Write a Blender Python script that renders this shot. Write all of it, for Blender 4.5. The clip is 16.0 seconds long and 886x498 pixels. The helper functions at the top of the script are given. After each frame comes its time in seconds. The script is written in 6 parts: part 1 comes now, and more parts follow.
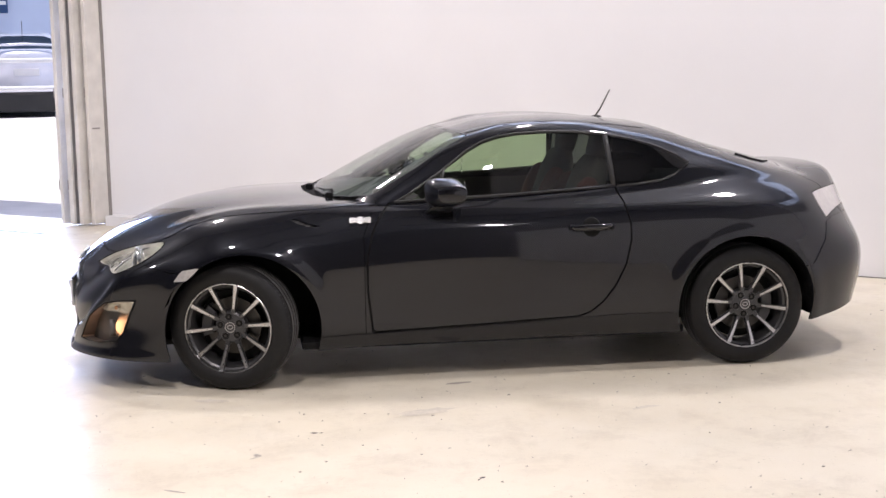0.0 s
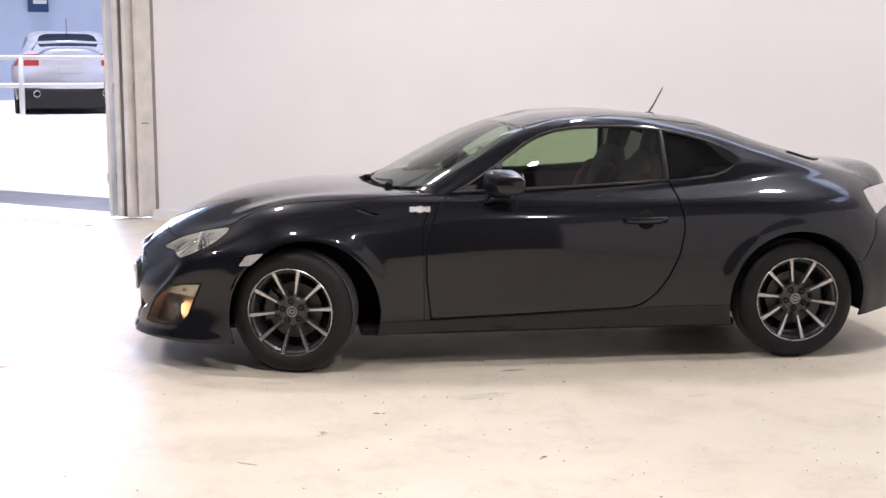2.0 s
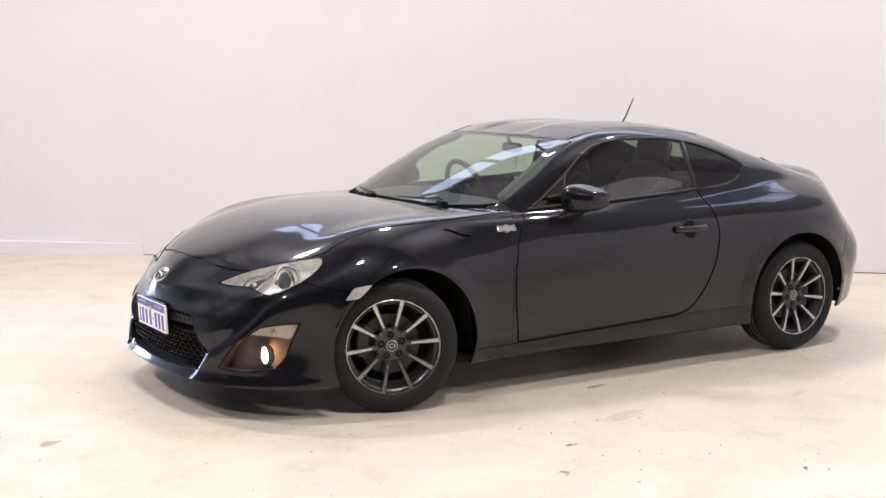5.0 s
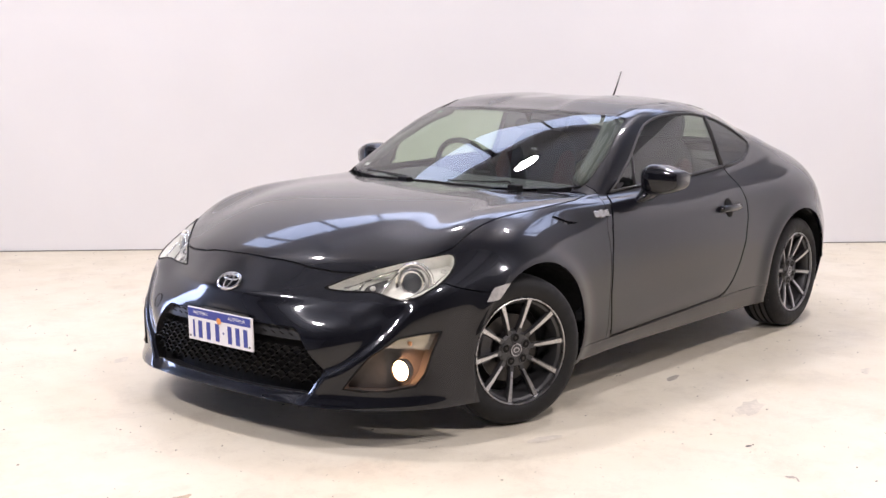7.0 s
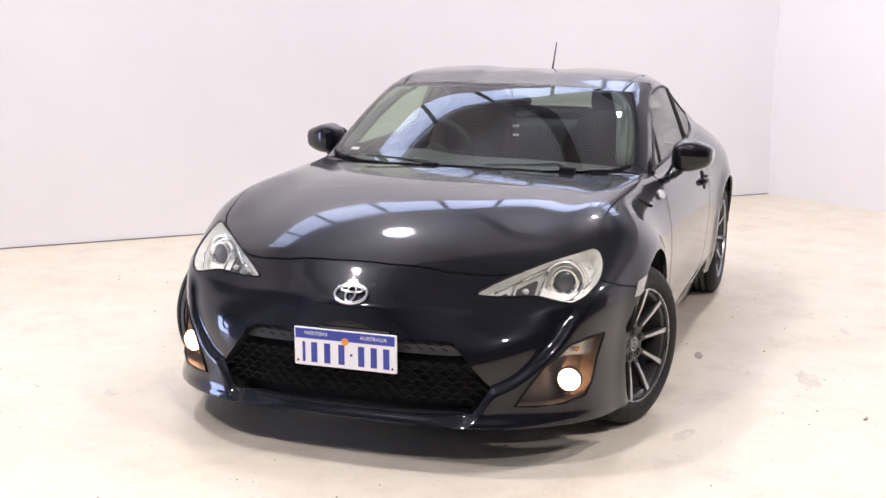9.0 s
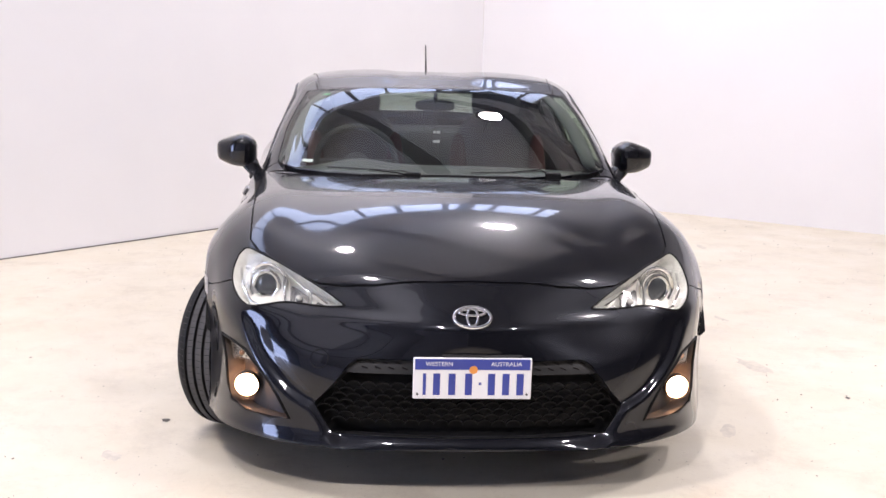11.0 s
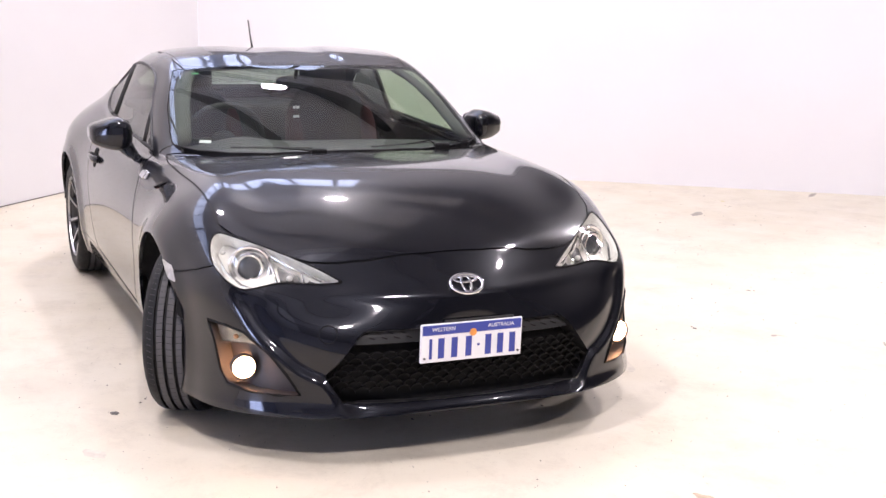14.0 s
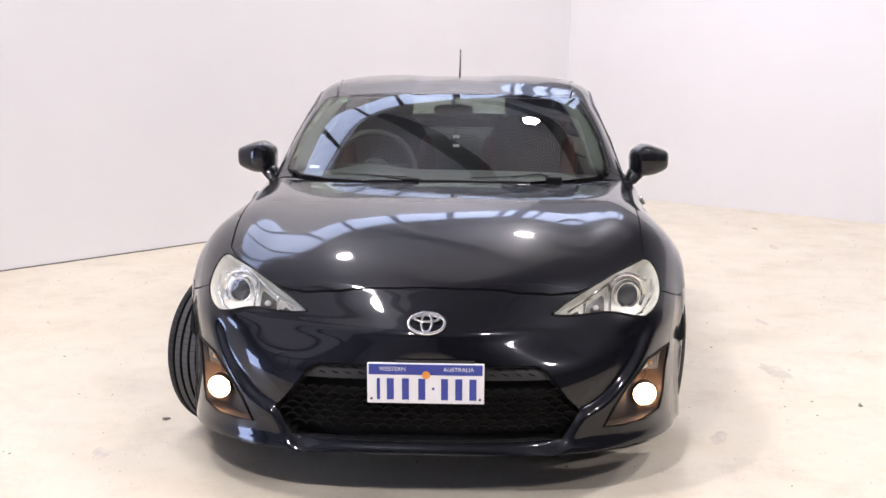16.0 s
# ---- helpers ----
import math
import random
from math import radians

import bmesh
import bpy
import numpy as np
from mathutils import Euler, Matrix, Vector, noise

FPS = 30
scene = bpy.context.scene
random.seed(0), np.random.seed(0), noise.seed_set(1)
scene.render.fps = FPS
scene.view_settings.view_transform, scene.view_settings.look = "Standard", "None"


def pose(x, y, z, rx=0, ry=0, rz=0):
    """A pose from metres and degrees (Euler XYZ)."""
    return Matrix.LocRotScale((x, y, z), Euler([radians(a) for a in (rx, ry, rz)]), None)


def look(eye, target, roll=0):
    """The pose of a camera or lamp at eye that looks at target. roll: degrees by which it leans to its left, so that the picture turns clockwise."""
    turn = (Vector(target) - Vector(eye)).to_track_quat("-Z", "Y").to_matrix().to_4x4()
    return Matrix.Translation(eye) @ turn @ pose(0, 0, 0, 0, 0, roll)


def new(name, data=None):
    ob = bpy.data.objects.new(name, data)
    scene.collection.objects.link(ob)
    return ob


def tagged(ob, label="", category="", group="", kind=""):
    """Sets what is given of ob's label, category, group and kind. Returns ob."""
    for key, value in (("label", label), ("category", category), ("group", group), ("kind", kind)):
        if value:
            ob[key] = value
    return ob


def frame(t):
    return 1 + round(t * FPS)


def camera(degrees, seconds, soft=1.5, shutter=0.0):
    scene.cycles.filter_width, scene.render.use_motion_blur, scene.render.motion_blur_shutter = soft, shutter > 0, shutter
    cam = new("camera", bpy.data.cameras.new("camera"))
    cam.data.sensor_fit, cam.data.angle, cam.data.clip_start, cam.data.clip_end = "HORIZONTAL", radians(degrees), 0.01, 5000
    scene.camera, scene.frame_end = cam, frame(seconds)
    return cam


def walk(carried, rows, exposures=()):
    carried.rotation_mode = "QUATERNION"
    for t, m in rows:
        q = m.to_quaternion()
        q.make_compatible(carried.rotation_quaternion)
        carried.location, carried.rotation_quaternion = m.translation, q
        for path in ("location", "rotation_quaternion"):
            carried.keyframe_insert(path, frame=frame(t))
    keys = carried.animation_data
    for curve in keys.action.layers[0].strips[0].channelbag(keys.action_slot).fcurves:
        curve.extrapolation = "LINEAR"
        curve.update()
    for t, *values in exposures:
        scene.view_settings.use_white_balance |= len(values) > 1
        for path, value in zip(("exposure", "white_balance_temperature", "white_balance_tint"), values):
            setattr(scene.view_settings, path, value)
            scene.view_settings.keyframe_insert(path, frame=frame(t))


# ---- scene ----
EXPOSE = [(0, -0.05, 6290, 17.5), (2.5, -0.11, 6330, 17.5), (4, -0.07, 6340, 16.5), (7, 0.07, 6240, 19.0), (12.5, 0.13, 6150, 19.5), (14, 0.22, 6220, 22.5), (15, 0.05, 6220, 20.0), (16, 0.02, 6200, 18.0)]
cam = camera(37.9, 16.0)
PATH = [
    (0, (-1.161, -6.99, 1.5), (-0.872, -5.03, 1.227), -1.0),
    (0.5, (-0.906, -7.063, 1.492), (-0.685, -5.094, 1.222), -0.8),
    (1, (-0.821, -7.087, 1.494), (-0.628, -5.115, 1.217), -0.5),
    (1.5, (-0.98, -7.082, 1.448), (-0.778, -5.11, 1.18), -0.3),
    (2, (-1.337, -7.124, 1.439), (-1.088, -5.157, 1.176), -0.2),
    (2.5, (-1.745, -7.042, 1.436), (-1.362, -5.096, 1.179), -0.1),
    (3, (-2.241, -6.893, 1.454), (-1.7, -4.985, 1.2), -0.1),
    (3.5, (-2.816, -6.794, 1.516), (-2.129, -4.933, 1.255), 0.1),
    (4, (-3.297, -6.502, 1.533), (-2.484, -4.695, 1.264), 0.2),
    (4.2, (-3.479, -6.374, 1.535), (-2.617, -4.59, 1.263), 0.3),
    (6.3, (-5.001, -4.496, 1.454), (-3.62, -3.076, 1.172), 0.3),
    (6.5, (-5.112, -4.277, 1.484), (-3.685, -2.907, 1.191), 0.7),
    (7, (-5.396, -3.772, 1.483), (-3.859, -2.53, 1.179), 0.8),
    (7.5, (-5.576, -3.207, 1.483), (-3.937, -2.108, 1.156), 1.0),
    (8, (-5.785, -2.691, 1.492), (-4.062, -1.736, 1.147), 1.1),
    (8.5, (-5.919, -2.182, 1.502), (-4.119, -1.386, 1.147), 0.95),
    (9, (-6.015, -1.63, 1.513), (-4.146, -1.014, 1.157), 0.95),
    (9.2, (-6.066, -1.398, 1.505), (-4.172, -0.862, 1.148), 1.1),
    (11.3, (-5.972, 0.673, 1.457), (-4.016, 0.423, 1.124), 1.5),
    (11.5, (-5.961, 0.857, 1.441), (-4.014, 0.542, 1.11), 1.5),
    (12, (-5.903, 1.282, 1.448), (-3.989, 0.806, 1.115), 1.5),
    (12.5, (-5.761, 1.619, 1.439), (-3.891, 0.998, 1.098), 1.5),
    (13, (-5.761, 1.867, 1.454), (-3.928, 1.147, 1.104), 1.4),
    (13.5, (-5.807, 1.94, 1.491), (-4.002, 1.162, 1.122), 1.3),
    (14, (-5.927, 1.741, 1.54), (-4.123, 0.971, 1.151), 1.0),
    (14.5, (-6.054, 1.303, 1.549), (-4.187, 0.703, 1.157), 0.6),
    (15, (-6.087, 0.814, 1.544), (-4.156, 0.462, 1.157), 0.4),
    (15.5, (-6.124, 0.287, 1.528), (-4.162, 0.145, 1.166), 0.2),
    (16, (-6.05, -0.246, 1.529), (-4.083, -0.15, 1.181), 0.2),
]
walk(cam, [(t, look(eye, target, roll)) for t, eye, target, roll in PATH], EXPOSE)

# ---- world, sun and large lights ----
world = bpy.data.worlds.new("world")
scene.world = world
world.use_nodes = True
wn = world.node_tree
sky = wn.nodes.new("ShaderNodeTexSky")
sky.sky_type = "NISHITA"
sky.sun_disc = False
SUN_AZ, SUN_EL = radians(-131), radians(83.5)
sky.sun_elevation, sky.sun_rotation = SUN_EL, math.pi / 2 - SUN_AZ
wn.links.new(sky.outputs[0], wn.nodes["Background"].inputs[0])
wn.nodes["Background"].inputs[1].default_value = 0.15

sun_data = bpy.data.lights.new("sun", "SUN")
sun_data.energy, sun_data.angle, sun_data.color = 5.0, radians(0.5), (1.0, 0.95, 0.88)
sun_lamp = new("sun", sun_data)
SUN_DIR = Vector((math.cos(SUN_EL) * math.cos(SUN_AZ), math.cos(SUN_EL) * math.sin(SUN_AZ), math.sin(SUN_EL)))
sun_lamp.matrix_world = look(SUN_DIR * 60, (0, 0, 0))

# plan of the studio: the long wall runs from the folding door to the corner, the short wall from there
CORNER = Vector((5.70, -0.80, 0))
ALONG = Vector((-0.7460, 0.6660, 0))          # from the corner along the long wall
SHORT = (Vector((2.05, -5.65, 0)) - CORNER).normalized()
INTO = Vector((-0.6660, -0.7460, 0))          # from the long wall into the room
CEIL = 6.4
BAND_N, LAMP_W = 118, 178          # watts of the daylight band and of each lamp


def area(name, m, sx, sy, watts, color, shape="RECTANGLE"):
    d = bpy.data.lights.new(name, "AREA")
    d.shape, d.size, d.energy, d.color = shape, sx, watts, color
    if shape in ("RECTANGLE", "ELLIPSE"):
        d.size_y = sy
    ob = new(name, d)
    ob.matrix_world = m
    return ob


# ---- materials ----
def nodes_of(name):
    m = bpy.data.materials.new(name)
    m.use_nodes = True
    return m, m.node_tree, m.node_tree.nodes["Principled BSDF"]


def plain(name, color, rough=0.5, metal=0.0, coat=0.0, vary=0.15, scale=20.0, bump=0.0, relief=0.002, emit=None, strength=0.0, ior=1.5):
    """A surface with two scales of slight variation in colour and gloss."""
    m, nt, b = nodes_of(name)
    n, l = nt.nodes, nt.links
    tc = n.new("ShaderNodeTexCoord")
    nz = n.new("ShaderNodeTexNoise")
    nz.inputs["Scale"].default_value, nz.inputs["Detail"].default_value = scale, 6
    l.new(tc.outputs["Object"], nz.inputs["Vector"])
    big = n.new("ShaderNodeTexNoise")
    big.inputs["Scale"].default_value, big.inputs["Detail"].default_value = scale / 9, 3
    l.new(tc.outputs["Object"], big.inputs["Vector"])
    mean = n.new("ShaderNodeMath")
    mean.operation = "ADD"
    l.new(nz.outputs[0], mean.inputs[0])
    l.new(big.outputs[0], mean.inputs[1])
    ramp = n.new("ShaderNodeMapRange")
    ramp.inputs["From Min"].default_value, ramp.inputs["From Max"].default_value = 0.6, 1.4
    ramp.inputs["To Min"].default_value, ramp.inputs["To Max"].default_value = 1 - vary, 1 + vary
    l.new(mean.outputs[0], ramp.inputs["Value"])
    mul = n.new("ShaderNodeVectorMath")
    mul.operation = "SCALE"
    mul.inputs[0].default_value = color
    l.new(ramp.outputs[0], mul.inputs["Scale"])
    l.new(mul.outputs[0], b.inputs["Base Color"])
    rr = n.new("ShaderNodeMath")
    rr.operation = "MULTIPLY"
    rr.inputs[1].default_value = rough
    l.new(ramp.outputs[0], rr.inputs[0])
    l.new(rr.outputs[0], b.inputs["Roughness"])
    b.inputs["Metallic"].default_value, b.inputs["Coat Weight"].default_value = metal, coat
    b.inputs["Specular IOR Level"].default_value = 0.5 if coat == 0 else 0.1
    b.inputs["Coat Roughness"].default_value, b.inputs["IOR"].default_value = 0.035, ior
    if bump:
        bp = n.new("ShaderNodeBump")
        bp.inputs["Strength"].default_value, bp.inputs["Distance"].default_value = bump, relief
        l.new(nz.outputs[0], bp.inputs["Height"])
        l.new(bp.outputs[0], b.inputs["Normal"])
    if emit:
        b.inputs["Emission Color"].default_value = (*emit, 1)
        b.inputs["Emission Strength"].default_value = strength
    return m


def glass(name, tint, base=0.07, rough=0.0):
    """Thin glass: tinted passage with a gloss that follows Fresnel."""
    m, nt, b = nodes_of(name)
    n, l = nt.nodes, nt.links
    n.remove(b)
    tr, gl = n.new("ShaderNodeBsdfTransparent"), n.new("ShaderNodeBsdfGlossy")
    tr.inputs[0].default_value = (*tint, 1)
    gl.inputs["Roughness"].default_value = rough
    lw, mix = n.new("ShaderNodeLayerWeight"), n.new("ShaderNodeMixShader")
    lw.inputs[0].default_value = 0.5
    pw, ma = n.new("ShaderNodeMath"), n.new("ShaderNodeMath")
    pw.operation, ma.operation = "POWER", "MULTIPLY_ADD"
    pw.inputs[1].default_value = 5.0
    ma.inputs[1].default_value, ma.inputs[2].default_value = 1 - base, base
    l.new(lw.outputs["Facing"], pw.inputs[0])
    l.new(pw.outputs[0], ma.inputs[0])
    l.new(ma.outputs[0], mix.inputs[0])
    l.new(tr.outputs[0], mix.inputs[1])
    l.new(gl.outputs[0], mix.inputs[2])
    l.new(mix.outputs[0], n["Material Output"].inputs[0])
    return m


def floor_paint():
    """Worn cream floor paint on concrete with scuffs, stains and bare spots."""
    m, nt, b = nodes_of("floor_paint")
    n, l = nt.nodes, nt.links
    tc = n.new("ShaderNodeTexCoord")

    def tex(scale, detail, rough, lo, hi, a, z, dist=0.0):
        t = n.new("ShaderNodeTexNoise")
        t.inputs["Scale"].default_value, t.inputs["Detail"].default_value = scale, detail
        t.inputs["Roughness"].default_value, t.inputs["Distortion"].default_value = rough, dist
        l.new(tc.outputs["Object"], t.inputs["Vector"])
        r = n.new("ShaderNodeMapRange")
        for k, v in (("From Min", lo), ("From Max", hi), ("To Min", a), ("To Max", z)):
            r.inputs[k].default_value = v
        l.new(t.outputs[0], r.inputs["Value"])
        return t, r

    def mix(fac, a, col):
        x = n.new("ShaderNodeMix")
        x.data_type = "RGBA"
        l.new(fac, x.inputs[0])
        if isinstance(a, tuple):
            x.inputs[6].default_value = (*a, 1)
        else:
            l.new(a, x.inputs[6])
        x.inputs[7].default_value = (*col, 1)
        return x.outputs[2]

    _, cloud = tex(0.7, 6, 0.65, 0.35, 0.68, 0, 1.0, 0.1)
    _, stain = tex(3.0, 13, 0.82, 0.49, 0.70, 0, 0.80, 0.2)
    grain, fine = tex(60, 8, 0.75, 0.55, 0.75, 0, 0.40)
    _, spot = tex(34, 4, 0.6, 0.70, 0.74, 0, 0.60)
    _, fleck = tex(90, 3, 0.5, 0.70, 0.73, 0, 0.65)
    c = mix(cloud.outputs[0], (0.665, 0.615, 0.512), (0.615, 0.556, 0.44))
    c = mix(stain.outputs[0], c, (0.49, 0.435, 0.35))
    c = mix(fine.outputs[0], c, (0.50, 0.45, 0.38))
    c = mix(spot.outputs[0], c, (0.36, 0.31, 0.25))
    c = mix(fleck.outputs[0], c, (0.25, 0.21, 0.17))
    l.new(c, b.inputs["Base Color"])
    _, rg = tex(3.5, 6, 0.6, 0.3, 0.7, 0.30, 0.55)
    l.new(rg.outputs[0], b.inputs["Roughness"])
    bp = n.new("ShaderNodeBump")
    bp.inputs["Strength"].default_value, bp.inputs["Distance"].default_value = 0.12, 0.004
    l.new(grain.outputs[0], bp.inputs["Height"])
    l.new(bp.outputs[0], b.inputs["Normal"])
    return m


M_FLOOR = floor_paint()
M_WALL = plain("white_wall_paint", (0.77, 0.77, 0.80), 0.6, vary=0.025, scale=1.6)
M_SHEET = plain("translucent_sheet", (0.6, 0.65, 0.7), 0.5, vary=0.05)
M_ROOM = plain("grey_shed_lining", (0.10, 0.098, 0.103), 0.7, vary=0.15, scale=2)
M_WEST = plain("pale_reflecting_lining", (0.70, 0.71, 0.76), 0.7, vary=0.15, scale=2)
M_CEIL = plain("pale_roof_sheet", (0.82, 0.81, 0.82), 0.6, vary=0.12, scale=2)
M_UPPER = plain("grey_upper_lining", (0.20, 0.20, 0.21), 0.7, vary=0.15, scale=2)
M_ROOF = plain("dark_roof_half", (0.22, 0.22, 0.23), 0.7, vary=0.2, scale=2)
M_STEEL = plain("dark_roof_steel", (0.06, 0.06, 0.065), 0.5, vary=0.2)
M_BEAM = plain("grey_roof_steel", (0.14, 0.14, 0.145), 0.5, vary=0.2)
M_GRILLE = plain("satin_black_grille", (0.003, 0.003, 0.0034), 0.5, vary=0.2, scale=60)
M_GRILLE.node_tree.nodes["Principled BSDF"].inputs["Specular IOR Level"].default_value = 0.22
M_PAINT = plain("black_car_paint", (0.0036, 0.0037, 0.0058), 0.34, coat=1.0, vary=0.05, scale=3)
M_PAINT.node_tree.nodes["Principled BSDF"].inputs["Coat IOR"].default_value = 1.46
M_PAINT.node_tree.nodes["Principled BSDF"].inputs["Coat Roughness"].default_value = 0.055
M_PAINT.node_tree.nodes["Principled BSDF"].inputs["Specular IOR Level"].default_value = 0.10
M_PAINT.node_tree.nodes["Principled BSDF"].inputs["Specular Tint"].default_value = (0.75, 0.82, 1.0, 1)
M_PLASTIC = plain("black_plastic", (0.018, 0.018, 0.019), 0.45, vary=0.25, scale=60, bump=0.15)
M_DEEP = plain("dark_plastic_and_shade", (0.0045, 0.0045, 0.005), 0.7, vary=0.3, scale=40)
M_DEEP.node_tree.nodes["Principled BSDF"].inputs["Specular IOR Level"].default_value = 0.2
M_RUBBER = plain("tyre_rubber", (0.0085, 0.0085, 0.0092), 0.62, vary=0.35, scale=30, bump=0.3)
M_RUBBER.node_tree.nodes["Principled BSDF"].inputs["Specular IOR Level"].default_value = 0.28
M_TREAD = plain("worn_tyre_tread", (0.070, 0.068, 0.069), 0.75, vary=0.3, scale=40, bump=0.3)
M_RIM = plain("gunmetal_rim_paint", (0.055, 0.055, 0.058), 0.32, metal=0.5, vary=0.15)
M_CUT = plain("machined_alloy", (0.47, 0.47, 0.48), 0.28, metal=1.0, vary=0.1, scale=80)
M_CHROME = plain("chrome", (0.85, 0.85, 0.86), 0.07, metal=1.0, vary=0.03)
M_REFLECT = plain("lamp_reflector", (0.86, 0.86, 0.83), 0.16, metal=0.16, vary=0.15, scale=24, bump=1.0, relief=0.012)
M_DISC = plain("brake_iron", (0.06, 0.057, 0.055), 0.4, metal=0.9, vary=0.25)
M_SEAT = plain("black_seat_cloth", (0.022, 0.021, 0.022), 0.85, vary=0.3, scale=90, bump=0.3)
M_RED = plain("red_seat_cloth", (0.055, 0.008, 0.008), 0.8, vary=0.2, scale=90, bump=0.3)
M_DASH = plain("charcoal_dashboard", (0.035, 0.036, 0.038), 0.6, vary=0.2, scale=120, bump=0.2)
M_WIND = glass("windscreen_glass", (0.68, 0.78, 0.70), 0.10)
M_SIDEG = glass("side_glass", (0.60, 0.70, 0.54), 0.11)
M_TINT = glass("tinted_quarter_glass", (0.12, 0.13, 0.13))
M_REARG = glass("rear_window_glass", (0.50, 0.55, 0.51))
M_LENS = glass("lamp_lens", (0.96, 0.96, 0.91), 0.05)
M_TAIL = plain("clear_red_tail_lens", (0.54, 0.51, 0.50), 0.12, coat=1.0, vary=0.1, scale=30)
M_FOGON = plain("lit_fog_lamp", (0.9, 0.9, 0.85), 0.2, emit=(1.0, 0.50, 0.22), strength=34)
M_PLATEW = plain("plate_white", (0.80, 0.80, 0.82), 0.3, vary=0.03)
M_PLATEB = plain("plate_blue", (0.03, 0.05, 0.30), 0.35, vary=0.1)
M_AMBER = plain("amber_decal", (0.75, 0.30, 0.06), 0.4, vary=0.2)
M_MARK = plain("fender_badge_silver", (0.62, 0.62, 0.63), 0.22, metal=0.8, vary=0.1)
M_GREEN = plain("green_sticker", (0.05, 0.45, 0.15), 0.4, vary=0.1)
M_WHITE = plain("white_tag_and_highlight", (0.7, 0.7, 0.7), 0.5, vary=0.1)


# ---- building helpers ----
def thing(name, label, category, kind="", at=None, group=""):
    ob = new(name)
    ob.empty_display_size = 0.2
    if at is not None:
        ob.matrix_world = at
    return tagged(ob, label, category, group, kind)


def mesh_of(name, verts, faces, material, smooth=True, normals=None):
    me = bpy.data.meshes.new(name)
    me.from_pydata([tuple(map(float, v)) for v in verts], [], [tuple(map(int, f)) for f in faces])
    me.materials.append(material)
    me.polygons.foreach_set("use_smooth", [smooth] * len(me.polygons))
    me.update()
    if normals is not None:
        me.normals_split_custom_set_from_vertices([tuple(map(float, q)) for q in normals])
    return me


def raw(name, verts, faces, material, parent=None, label="", smooth=True, normals=None, m=None):
    ob = new(name, mesh_of(name, verts, faces, material, smooth, normals))
    if parent is not None:
        ob.parent = parent
    if m is not None:
        ob.matrix_local = m
    if label:
        ob["label"] = label
    return ob


def part(name, bm, material, parent=None, label="", smooth=False, m=None):
    me = bpy.data.meshes.new(name)
    bm.normal_update()
    bm.to_mesh(me)
    bm.free()
    me.materials.append(material)
    me.polygons.foreach_set("use_smooth", [smooth] * len(me.polygons))
    ob = new(name, me)
    if parent is not None:
        ob.parent = parent
    if m is not None:
        ob.matrix_local = m
    if label:
        ob["label"] = label
    return ob


def box(bm, x0, x1, y0, y1, z0, z1, bevel=0.0, m=None):
    r = bmesh.ops.create_cube(bm, size=1)
    vs = r["verts"]
    for v in vs:
        v.co = Vector(((x0 + x1) / 2 + v.co.x * (x1 - x0), (y0 + y1) / 2 + v.co.y * (y1 - y0), (z0 + z1) / 2 + v.co.z * (z1 - z0)))
    if bevel:
        es = list({e for v in vs for e in v.link_edges})
        r2 = bmesh.ops.bevel(bm, geom=es, offset=bevel, segments=2, affect="EDGES", profile=0.5)
        vs = list({v for f in r2["faces"] for v in f.verts} | {v for v in vs if v.is_valid})
    if m is not None:
        bmesh.ops.transform(bm, matrix=m, verts=vs)
    return vs


def boxed(name, size, material, parent=None, label="", bevel=0.0, m=None):
    bm = bmesh.new()
    x, y, z = size
    box(bm, -x / 2, x / 2, -y / 2, y / 2, -z / 2, z / 2, bevel)
    return part(name, bm, material, parent, label, m=m)


def lathe(bm, profile, seg=64, closed=False):
    """Revolves (radius, offset) round the local y axis."""
    rings = []
    for k in range(seg):
        a = 2 * math.pi * k / seg
        rings.append([bm.verts.new((r * math.cos(a), o, r * math.sin(a))) for r, o in profile])
    n = len(profile)
    for k in range(seg):
        p, q = rings[k], rings[(k + 1) % seg]
        for i in range(n if closed else n - 1):
            j = (i + 1) % n
            bm.faces.new((p[i], p[j], q[j], q[i]))
    return bm


def tube(bm, pts, radius, seg=8, taper=None):
    """A round bar along points."""
    pts = [Vector(p) for p in pts]
    rings = []
    for i, p in enumerate(pts):
        d = (pts[min(i + 1, len(pts) - 1)] - pts[max(i - 1, 0)]).normalized()
        a = d.orthogonal().normalized()
        b = d.cross(a)
        r = radius if taper is None else radius + (taper - radius) * i / (len(pts) - 1)
        rings.append([bm.verts.new(p + (a * math.cos(t) + b * math.sin(t)) * r) for t in (2 * math.pi * k / seg for k in range(seg))])
    for p, q in zip(rings, rings[1:]):
        for k in range(seg):
            bm.faces.new((p[k], p[(k + 1) % seg], q[(k + 1) % seg], q[k]))
    bm.faces.new(rings[0][::-1])
    bm.faces.new(rings[-1])
    bmesh.ops.recalc_face_normals(bm, faces=bm.faces)
    return bm


